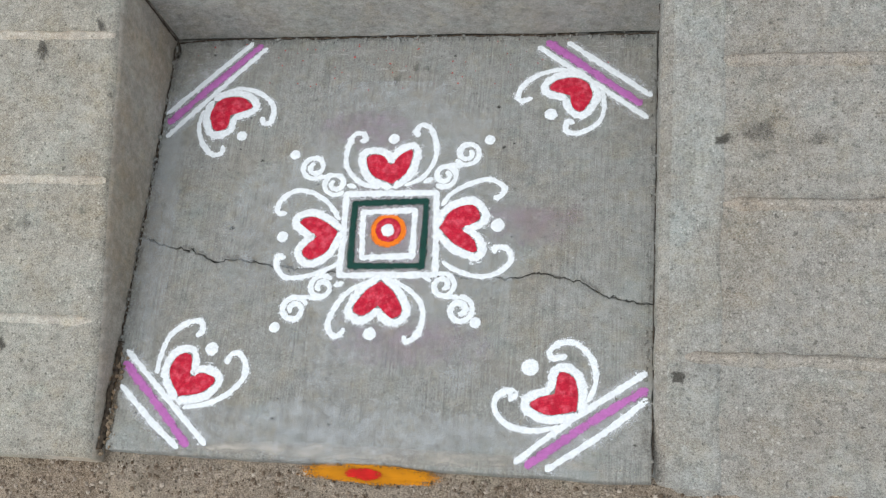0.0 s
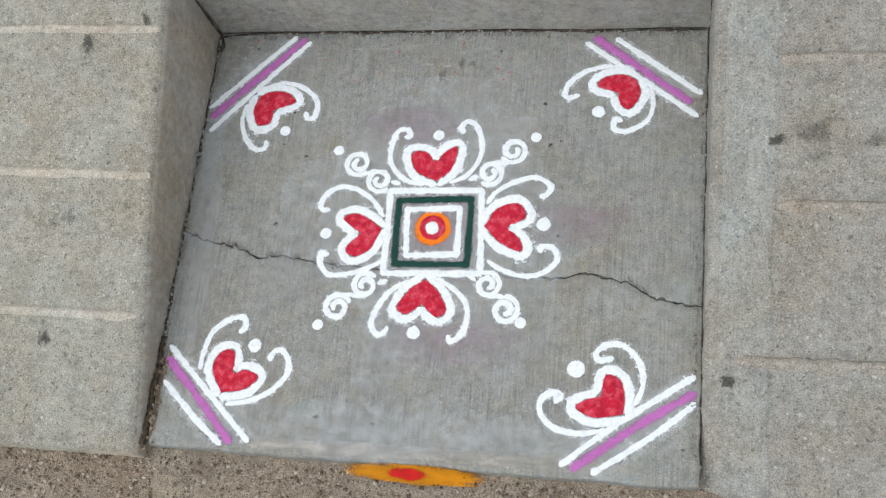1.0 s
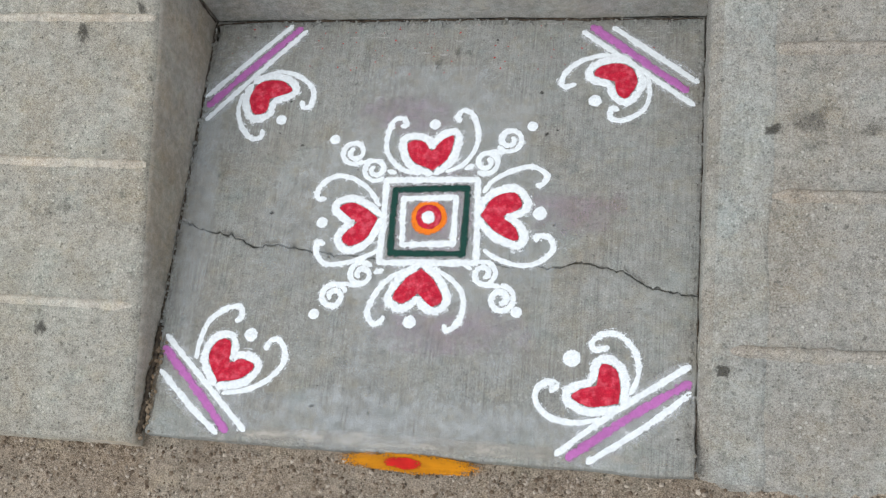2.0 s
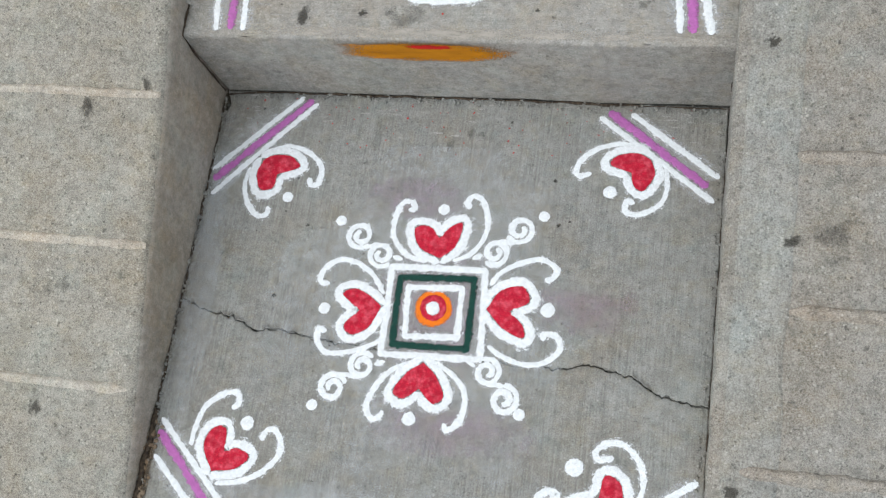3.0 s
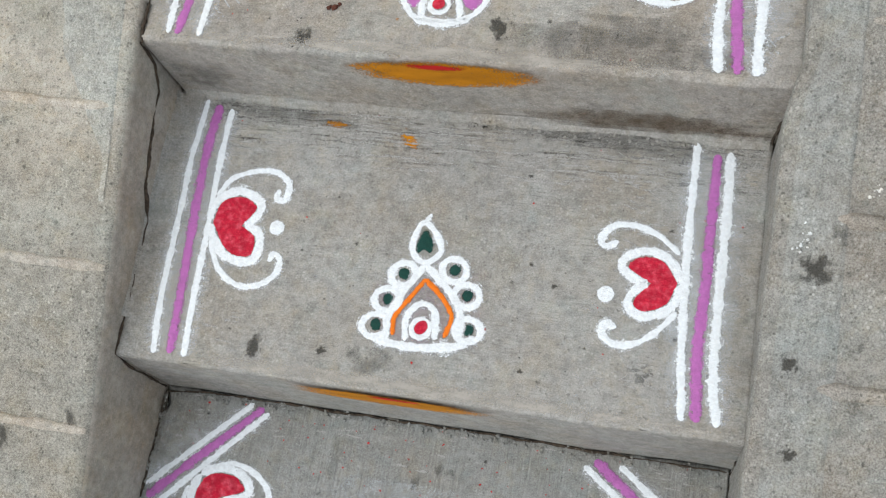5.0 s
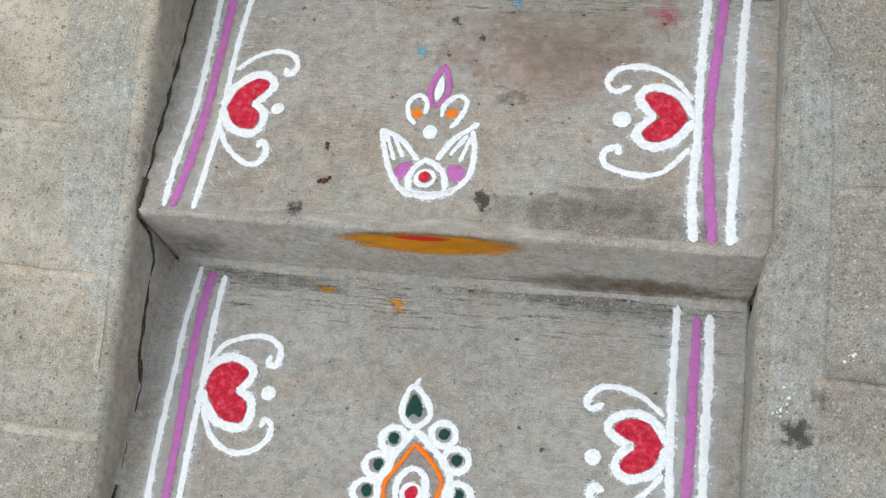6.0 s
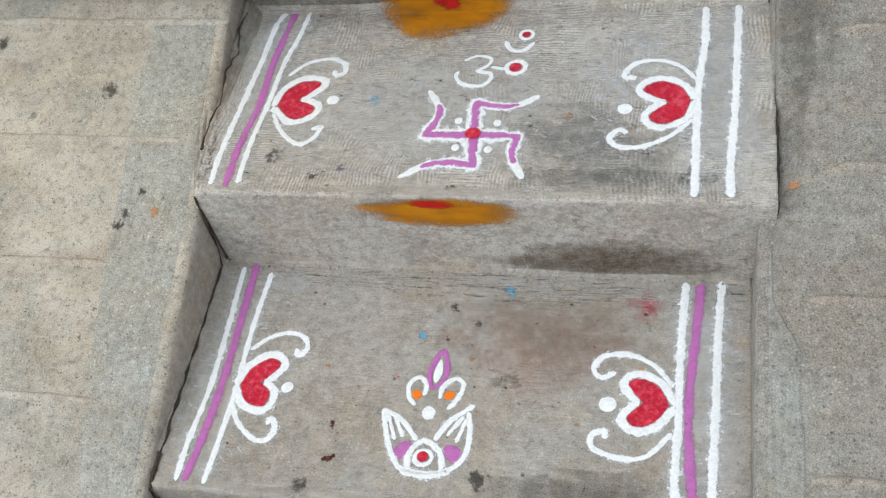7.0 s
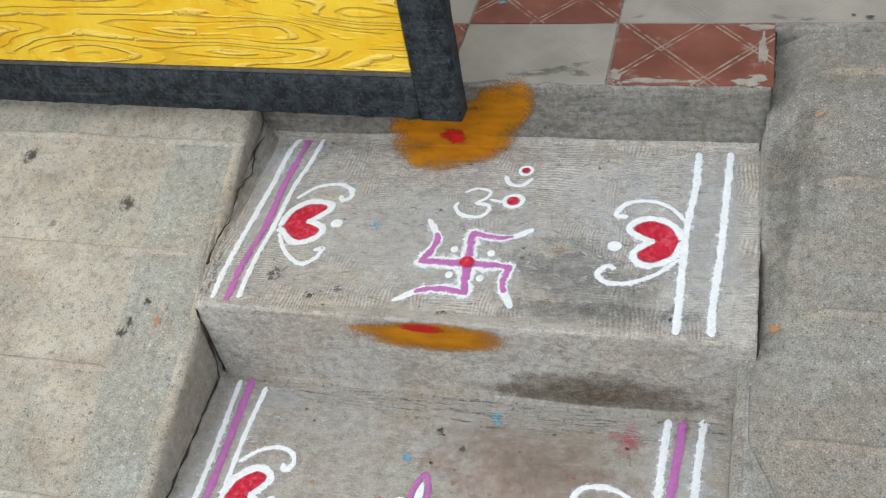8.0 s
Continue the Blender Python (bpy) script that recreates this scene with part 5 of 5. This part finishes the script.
def scratches(level, x0, x1, y0, y1, count, seed, longest=0.09, fan=0.04, coat=None, text="pale scuffed trowel marks"):
    """Scuffed trowel marks, all of one coat."""
    rng = random.Random(seed)
    bm = bmesh.new()
    layer = bm.verts.layers.float.new("edge")
    for _ in range(count):
        x, y = rng.uniform(x0, x1), y0 + (y1 - y0) * rng.random() ** 0.8
        run, w = rng.uniform(0.01, longest), rng.uniform(0.0008, 0.0026)
        lean = rng.uniform(-1.2, 0.9) * fan
        rows = []
        for k in range(9):
            t = k / 8
            px, py = x + run * t, y + run * lean * t + 0.0022 * wob(x + run * t, y, 40.0, 95.0)
            if px > RIGHT[level] - 0.006:
                break
            row = []
            for o, e in ((-1, 0.0), (0, 1.0), (1, 0.0)):
                q = bm.verts.new((px, py + w * o, tread_z(level, px, py) + 0.0007))
                q[layer] = e * math.sin(math.pi * (0.08 + 0.84 * t))
                row.append(q)
            rows.append(row)
        for a, b in zip(rows, rows[1:]):
            for m in range(2):
                bm.faces.new((a[m], b[m], b[m + 1], a[m + 1]))
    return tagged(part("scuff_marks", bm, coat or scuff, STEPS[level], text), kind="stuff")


scratches(2, -0.44, 0.45, 0.75, 0.845, 260, 1)
scratches(3, -0.46, 0.46, 1.272, 1.333, 220, 2)
scratches(4, -0.46, 0.48, 1.365, 1.84, 300, 3, 0.05)
scratches(1, -0.44, 0.44, 0.31, 0.392, 60, 4, 0.03)
scratches(2, 0.25, 0.44, 0.42, 0.84, 160, 5, 0.02)
scratches(2, -0.45, -0.30, 0.42, 0.82, 140, 6, 0.03)
scratches(4, 0.20, 0.49, 1.37, 1.83, 420, 7, 0.017, 0.7, bright_scuff, "white powder rubbed into trowel marks")
scratches(4, -0.48, -0.20, 1.36, 1.80, 260, 8, 0.016, 1.0, bright_scuff, "white powder rubbed into trowel marks")
scratches(4, -0.46, 0.46, 1.37, 1.83, 240, 9, 0.016, 0.5, dark_scuff, "dark trowel scratches")
scratches(4, -0.46, 0.49, 1.36, 1.845, 170, 12, 0.03, 0.45, dark_scuff, "dark trowel scratches")
scratches(4, -0.46, 0.49, 1.36, 1.845, 420, 13, 0.03, 0.5)
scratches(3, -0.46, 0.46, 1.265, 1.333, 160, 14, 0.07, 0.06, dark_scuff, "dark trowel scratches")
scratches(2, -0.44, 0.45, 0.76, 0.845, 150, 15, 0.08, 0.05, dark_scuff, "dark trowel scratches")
scratches(2, 0.22, 0.45, 0.42, 0.84, 260, 17, 0.020, 0.9)
scratches(3, 0.36, 0.46, 0.88, 1.31, 160, 10, 0.02, 0.9, bright_scuff, "white powder rubbed into trowel marks")
scratches(3, -0.49, -0.34, 0.88, 1.31, 150, 11, 0.02, 0.9, bright_scuff, "white powder rubbed into trowel marks")


def specks(level, count, seed, material, big=0.004, y0=0.0, y1=1.0):
    """Scattered specks lying on a step."""
    rng = random.Random(seed)
    bm = bmesh.new()
    layer = bm.verts.layers.float.new("edge")
    for _ in range(count):
        x, y = rng.uniform(-0.44, 0.44), FRONT[level] + 0.02 + (BACK[level] - FRONT[level] - 0.03) * rng.uniform(y0, y1)
        r = 0.0012 + big * rng.random() ** 3
        c = bm.verts.new((x, y, tread_z(level, x, y) + 0.0008))
        c[layer] = 1.0
        ring = []
        for m in range(8):
            q = r * rng.uniform(0.55, 1.4)
            a = math.pi * m / 4
            v = bm.verts.new((x + q * math.cos(a), y + q * 0.8 * math.sin(a), tread_z(level, x, y) + 0.0006))
            v[layer] = 0.22
            ring.append(v)
        for m in range(8):
            bm.faces.new((c, ring[m], ring[(m + 1) % 8]))
    return tagged(part("specks", bm, material, STEPS[level]), kind="stuff")


for level, n in ((1, 70), (2, 70), (3, 110), (4, 90)):
    specks(level, n, level, oil)
specks(3, 26, 21, kumkum, 0.002)
specks(3, 20, 22, peach)
specks(1, 80, 26, kumkum, 0.0012, 0.86, 1.0)
specks(2, 20, 27, kumkum, 0.0012)
specks(1, 30, 23, pale, 0.003)
specks(2, 30, 24, pale, 0.003)
specks(4, 50, 25, pale, 0.003)


# ---- porch: concrete slab with checkered tiles ----
def porch():
    bm = bmesh.new()
    for x0, x1, y0, y1, z0, z1 in ((-0.541, 0.5195, 1.853, 2.10, 0.3, PORCH - 0.0015), (-1.6, 1.6, 2.055, 3.2, 0.3, PORCH - 0.001)):
        n = 60
        rows = []
        for z, pull in ((z0, 0.0), (z1 - 0.03, 0.0), (z1 - 0.006, 0.001), (z1 - 0.002, 0.003), (z1, 0.006)):
            rows.append([(x0 + (x1 - x0) * k / n, y0 + pull + 0.003 * wob(k * 0.1, z, 4.0, 70.0), z + 0.0015 * wob(k * 0.2, z, 5.0, 71.0)) for k in range(n + 1)])
        rows.append([(x0 + (x1 - x0) * k / n, y1, z1) for k in range(n + 1)])
        grid = [[bm.verts.new(p) for p in r] for r in rows]
        for a, b in zip(grid, grid[1:]):
            for k in range(n):
                bm.faces.new((a[k], a[k + 1], b[k + 1], b[k]))
        for side in (0, n):
            col = [g[side] for g in grid]
            foot = bm.verts.new((col[-1].co.x, y1, z0))
            bm.faces.new(col + [foot])
    bmesh.ops.recalc_face_normals(bm, faces=bm.faces[:])
    return tagged(part("porch_floor", bm, porch_mat), "raised cement porch floor with worn red and cream tiles", "floor", kind="structure")


def tile_material(name, low, high, line, line_fade, proud=1.0):
    m, nt, b = base(name, 0.55)
    cloud = grain(nt, 9.0, 6.0)
    fine = grain(nt, 260.0, 3.0)
    c = mix(nt, remap(nt, cloud, 0.35, 0.65), low, high)
    t = nt.nodes.new("ShaderNodeTexCoord")
    sep = nt.nodes.new("ShaderNodeSeparateXYZ")
    nt.links.new(t.outputs["Object"], sep.inputs[0])
    u = calc(nt, "MULTIPLY", calc(nt, "SUBTRACT", sep.outputs[0], 0.3067), 1 / 0.179)
    v = calc(nt, "MULTIPLY", calc(nt, "SUBTRACT", sep.outputs[1], 1.983), 1 / 0.209)
    marks = None
    for op in ("ADD", "SUBTRACT"):
        s = calc(nt, op, u, v)
        d = calc(nt, "ABSOLUTE", calc(nt, "SUBTRACT", calc(nt, "FRACT", calc(nt, "ADD", s, 100.5)), 0.5))
        near = calc(nt, "MULTIPLY", remap(nt, d, 0.060, 0.046), remap(nt, d, 0.016, 0.028))
        marks = near if marks is None else calc(nt, "MAXIMUM", marks, near)
    worn = calc(nt, "MULTIPLY", marks, remap(nt, grain(nt, 55.0, 4.0), 0.35, 0.6))
    c = mix(nt, calc(nt, "MULTIPLY", worn, line_fade), c, line)
    c = mix(nt, calc(nt, "MULTIPLY", remap(nt, grain(nt, 18.0, 6.0, None, 0.65), 0.60, 0.72), 0.5), c, (0.26, 0.25, 0.22))
    c = mix(nt, calc(nt, "MULTIPLY", remap(nt, fine, 0.6, 0.75), 0.25), c, [x * 0.5 for x in low])
    nt.links.new(c, b.inputs["Base Color"])
    relief(nt, b, calc(nt, "ADD", calc(nt, "MULTIPLY", fine, 0.25), calc(nt, "MULTIPLY", marks, proud)), 0.0016, 0.9)
    return m


porch_floor = porch()
red_tile = tile_material("red_tile", (0.13, 0.042, 0.028), (0.20, 0.072, 0.05), (0.40, 0.34, 0.28), 0.75)
cream_tile = tile_material("cream_tile", (0.232, 0.223, 0.199), (0.305, 0.294, 0.262), (0.22, 0.212, 0.188), 0.22, 0.25)


def tile(x0, x1, y0, y1, material, chips=0.0):
    bm = bmesh.new()
    z0, z1 = PORCH - 0.009, PORCH + 0.0015
    n = 22
    ring = []
    for a, b in (((x0, y0), (x1, y0)), ((x1, y0), (x1, y1)), ((x1, y1), (x0, y1)), ((x0, y1), (x0, y0))):
        for k in range(n):
            p = Vector(a).lerp(Vector(b), k / n)
            inward = (Vector(((x0 + x1) / 2, (y0 + y1) / 2)) - p).normalized()
            p += inward * (0.0008 * (1 + wob(p.x, p.y, 90.0, 80.0)) + chips * max(0.0, wob(p.x, p.y, 16.0, 81.0) - 0.12) * (1 if p.y < y0 + 0.02 else 0))
            ring.append((p, inward))
    low = [bm.verts.new((p.x, p.y, z0)) for p, d in ring]
    mid = [bm.verts.new((p.x, p.y, z1 - 0.0012)) for p, d in ring]
    top = [bm.verts.new((p.x + d.x * 0.0015, p.y + d.y * 0.0015, z1)) for p, d in ring]
    m = len(ring)
    for a, b in ((low, mid), (mid, top)):
        for k in range(m):
            bm.faces.new((a[k], a[(k + 1) % m], b[(k + 1) % m], b[k]))
    bm.faces.new(top)
    ob = part("tile", bm, material, porch_floor, "worn red tile with diamond lines" if material is red_tile else "worn cream tile")
    for p in ob.data.polygons:
        p.use_smooth = False


JOINTS = [-1.394, -1.073, -0.752, -0.432, -0.111, 0.2116, 0.5258]
for k, (a, b) in enumerate(zip(JOINTS, JOINTS[1:])):
    if a > -0.5:
        tile(a + 0.001, b - 0.001, 1.859, 2.076, red_tile if k % 2 else cream_tile, 0.035)
for row in range(3):
    y0 = 2.079 + 0.313 * row
    for k, (a, b) in enumerate(zip(JOINTS[:6] + [0.840, 1.160], JOINTS[1:6] + [0.840, 1.160, 1.48])):
        tile(a + 0.001, b - 0.001, y0, y0 + 0.310, cream_tile if (k + row) % 2 or k == 5 else red_tile)


def tile_spot(x, y, turn=0.0, lift=0.0019):
    c, q = math.cos(radians(turn)), math.sin(radians(turn))
    return lambda u, v: (x + u * c - v * q, y + u * q + v * c, PORCH + lift)


cement_smear = smudge("cement_smear", (0.29, 0.27, 0.235), 0.95, 0.8, 0.35)
for order, (x, y, a, b, turn, m) in enumerate(((0.487, 1.876, 0.034, 0.016, 12, cement_smear), (0.300, 1.870, 0.072, 0.010, 0, cement_smear), (0.226, 1.888, 0.014, 0.020, 0, cement_smear), (0.503, 1.990, 0.010, 0.070, 0, cement_smear),
        (0.490, 2.060, 0.030, 0.012, 0, cement_smear), (0.112, 1.908, 0.040, 0.012, 14, stain_shade), (0.070, 1.889, 0.060, 0.012, 5, stain_shade), (0.155, 1.895, 0.030, 0.012, -10, stain_shade), (0.150, 1.925, 0.022, 0.008, 20, stain_shade),
        (0.535, 2.093, 0.030, 0.010, -20, stain_shade), (0.590, 2.088, 0.020, 0.007, 10, stain_shade), (0.702, 2.094, 0.010, 0.008, 0, oil), (0.672, 2.103, 0.005, 0.005, 0, oil), (0.250, 2.100, 0.018, 0.006, 30, stain_shade), (-0.053, 2.162, 0.010, 0.008, 0, blue))):
    patch("stain", tile_spot(x, y, turn, 0.0019 + 0.00005 * order), a, b, m, porch_floor, nu=24, nv=16, rough=0.8)


# ---- gate leaf hanging over the threshold, hinged on a post ----
def black_paint():
    m, nt, b = base("worn_black_paint", 0.72)
    fine = grain(nt, 240.0, 4.0)
    cloud = grain(nt, 34.0, 7.0, None, 0.72)
    lump = grain(nt, 95.0, 5.0, None, 0.7)
    c = mix(nt, remap(nt, cloud, 0.40, 0.62), (0.005, 0.008, 0.011), (0.036, 0.050, 0.062))
    c = mix(nt, calc(nt, "MULTIPLY", remap(nt, lump, 0.54, 0.68), 0.55), c, (0.075, 0.092, 0.105))
    c = mix(nt, calc(nt, "MULTIPLY", remap(nt, lump, 0.46, 0.34), 0.85), c, (0.003, 0.004, 0.005))
    c = mix(nt, calc(nt, "MULTIPLY", remap(nt, fine, 0.62, 0.74), 0.55), c, (0.20, 0.20, 0.20))
    c = mix(nt, calc(nt, "MULTIPLY", remap(nt, grain(nt, 1.0, 5.0, place(nt, (6.0, 30.0, 120.0))), 0.60, 0.70), 0.3), c, (0.13, 0.14, 0.145))
    nt.links.new(c, b.inputs["Base Color"])
    relief(nt, b, calc(nt, "ADD", fine, calc(nt, "ADD", cloud, calc(nt, "MULTIPLY", lump, 1.2))), 0.0028, 0.9)
    return m


def yellow_wood():
    """Yellow enamel over a sheet embossed with wood grain: contour lines of a stretched cloud, with broken short ridges beside them."""
    m, nt, b = base("yellow_embossed_sheet", 0.36)
    b.inputs["Specular IOR Level"].default_value = 0.5
    cloud = grain(nt, 1.0, 1.6, place(nt, (1.45, 1.0, 8.6), (0, 0.09, 0)), 0.5)
    fibre = grain(nt, 1.0, 4.0, place(nt, (28.0, 1.0, 210.0)))
    wave = calc(nt, "SINE", calc(nt, "MULTIPLY", calc(nt, "ADD", cloud, calc(nt, "MULTIPLY", fibre, 0.010)), 74.0))
    crest = remap(nt, wave, 0.70, 0.97)
    breaks = remap(nt, grain(nt, 1.0, 3.0, place(nt, (7.0, 1.0, 22.0))), 0.36, 0.46)
    nicks = remap(nt, grain(nt, 1.0, 2.0, place(nt, (60.0, 1.0, 60.0))), 0.30, 0.42)
    crest = calc(nt, "MULTIPLY", calc(nt, "MULTIPLY", crest, breaks), nicks)
    c = mix(nt, remap(nt, grain(nt, 11.0, 5.0), 0.35, 0.7), (0.86, 0.52, 0.012), (0.95, 0.68, 0.05))
    blots = remap(nt, grain(nt, 1.0, 5.0, place(nt, (26.0, 1.0, 9.0)), 0.62), 0.53, 0.64)
    c = mix(nt, calc(nt, "MULTIPLY", blots, 0.5), c, (0.84, 0.43, 0.003))
    # ridge highlights and groove shading of the embossing are mixed into the yellow
    c = mix(nt, calc(nt, "MULTIPLY", crest, 0.4), c, (0.93, 0.74, 0.22))
    groove = calc(nt, "MULTIPLY", remap(nt, wave, -0.84, -0.98), breaks)
    c = mix(nt, calc(nt, "MULTIPLY", groove, 0.3), c, (0.42, 0.20, 0.004))
    nt.links.new(c, b.inputs["Base Color"])
    lumps = grain(nt, 1.0, 3.0, place(nt, (40.0, 1.0, 60.0)))
    high = calc(nt, "SUBTRACT", calc(nt, "ADD", crest, calc(nt, "MULTIPLY", fibre, 0.1)), calc(nt, "MULTIPLY", groove, 0.5))
    relief(nt, b, calc(nt, "ADD", high, calc(nt, "MULTIPLY", lumps, 0.15)), 0.0042, 1.0)
    return m


black, yellow = black_paint(), yellow_wood()
bead_grey = concrete("grey_sealant", (0.07, 0.07, 0.068), (0.14, 0.14, 0.135), 0.4, stains=0.3)
GX0, GX1, GY, GZ0, GZ1 = -1.17, -0.052, 1.740, 0.692, 1.80
gate = thing("gate_leaf", "yellow embossed gate panel in a worn black frame", "gate")


def rough_bar(name, way, a, b, lo, hi, depth, material, parent, label="", drip=0.006):
    """A painted bar along x or z with soft lumpy edges; paint runs hang from its lower side when it lies along x."""
    n = int((b - a) / 0.006)
    turn = [(0.0, 0.06), (0.0, 0.5), (0.0, 0.94), (0.06, 1.0), (0.5, 1.0), (0.94, 1.0), (1.0, 0.94), (1.0, 0.5), (1.0, 0.06), (0.94, 0.0), (0.5, 0.0), (0.06, 0.0)]
    bm = bmesh.new()
    rings = []
    for k in range(n + 1):
        t = a + (b - a) * k / n
        ring = []
        for d, w in turn:
            run = drip * (max(0.0, wob(t, 0, 22.0, 75.0)) + 0.5 * max(0.0, wob(t, 0, 70.0, 76.0))) if w < 0.1 and way == "x" else 0.0
            p = lo + (hi - lo) * w - run + 0.0011 * wob(t, w + d, 26.0, 77.0) + 0.0006 * wob(t, w - d, 110.0, 78.0)
            q = GY + depth * d + 0.0008 * wob(t, w + 3 * d, 40.0, 79.0)
            ring.append(bm.verts.new((t, q, p) if way == "x" else (p, q, t)))
        rings.append(ring)
    m = len(turn)
    for r0, r1 in zip(rings, rings[1:]):
        for k in range(m):
            bm.faces.new((r0[k], r0[(k + 1) % m], r1[(k + 1) % m], r1[k]))
    bm.faces.new(rings[0])
    bm.faces.new(rings[-1])
    bmesh.ops.recalc_face_normals(bm, faces=bm.faces[:])
    return part(name, bm, material, parent, label)


rough_bar("bottom_rail", "x", GX0, GX1 - 0.084, GZ0, GZ0 + 0.092, 0.042, black, gate)
block("top_rail", GX0, GX1 - 0.086, GY, GY + 0.042, GZ1 - 0.08, GZ1, black, gate, bevel=0.005)
rough_bar("stile", "z", GZ0 - 0.002, GZ1, GX1 - 0.0855, GX1, 0.045, black, gate)
block("stile", GX0 - 0.08, GX0 - 0.0005, GY - 0.001, GY + 0.044, GZ0, GZ1, black, gate, bevel=0.006)
block("panel", GX0 + 0.001, GX1 - 0.088, GY + 0.009, GY + 0.030, GZ0 + 0.102, GZ1 - 0.081, yellow, gate, "yellow sheet embossed with wood grain", bevel=0.002)
block("bead", GX0 + 0.001, GX1 - 0.0865, GY + 0.006, GY + 0.034, GZ0 + 0.0925, GZ0 + 0.1015, bead_grey, gate, "thin grey sealing bead", bevel=0.002)
for z in (0.85, 1.55):
    block("hinge", GX0 - 0.130, GX0 - 0.079, GY + 0.006, GY + 0.036, z, z + 0.09, black, gate, bevel=0.003)
pivot = Matrix.Translation((GX1, GY, 0))
gate.matrix_world = pivot @ Matrix.Rotation(radians(-2.2), 4, "Z") @ pivot.inverted()
post = block("gate_post", -1.57, -1.294, 1.66, 1.94, 0.35, 2.1, plaster_mat, bevel=0.01)
tagged(post, "plain plastered gate post", "post", kind="structure")
wall = block("wall_back", -4.0, 4.0, 3.2, 3.4, -0.05, 3.4, plaster_mat, bevel=0.01)
tagged(wall, "plain plastered house wall", "wall", kind="structure")


# ---- loose grit on the ground at the foot of the steps ----
def grit(count):
    rng = random.Random(4)
    unit = [(0, 0, 1), (0.9, 0, 0.1), (0.28, 0.85, 0), (-0.73, 0.53, 0.1), (-0.73, -0.53, 0), (0.28, -0.85, 0.1), (0, 0, -0.8)]
    faces = [(0, a, b) for a, b in ((1, 2), (2, 3), (3, 4), (4, 5), (5, 1))] + [(6, b, a) for a, b in ((1, 2), (2, 3), (3, 4), (4, 5), (5, 1))]
    verts, polys = [], []
    for _ in range(count):
        x, y = rng.uniform(-1.0, 0.9), -0.424 - 0.26 * rng.random() ** 1.3
        r = 0.0016 + 0.0042 * rng.random() ** 2.5
        turn = Matrix.Rotation(rng.uniform(0, 6.3), 3, "Z") @ Matrix.Diagonal((1, rng.uniform(0.6, 1), rng.uniform(0.5, 0.9)))
        at = len(verts)
        c = Vector((x, y, ground_z(x, y) + r * 0.25))
        verts += [tuple(c + turn @ (Vector(u) * r * rng.uniform(0.8, 1.15))) for u in unit]
        polys += [tuple(at + k for k in q) for q in faces]
    me = bpy.data.meshes.new("grit")
    me.from_pydata(verts, [], polys)
    m, nt, b = base("grit_stones", 0.9)
    geo = nt.nodes.new("ShaderNodeNewGeometry")
    ramp_node = nt.nodes.new("ShaderNodeValToRGB")
    els = ramp_node.color_ramp.elements
    els[0].color, els[1].color = (0.09, 0.065, 0.045, 1), (0.42, 0.37, 0.31, 1)
    for pos, col in ((0.4, (0.17, 0.13, 0.095, 1)), (0.7, (0.26, 0.22, 0.18, 1))):
        els.new(pos).color = col
    nt.links.new(geo.outputs["Random Per Island"], ramp_node.inputs[0])
    nt.links.new(ramp_node.outputs[0], b.inputs["Base Color"])
    me.materials.append(m)
    return tagged(new("grit", me), "loose brown and grey grit at foot of landing", "gravel", kind="stuff")


grit(6000)
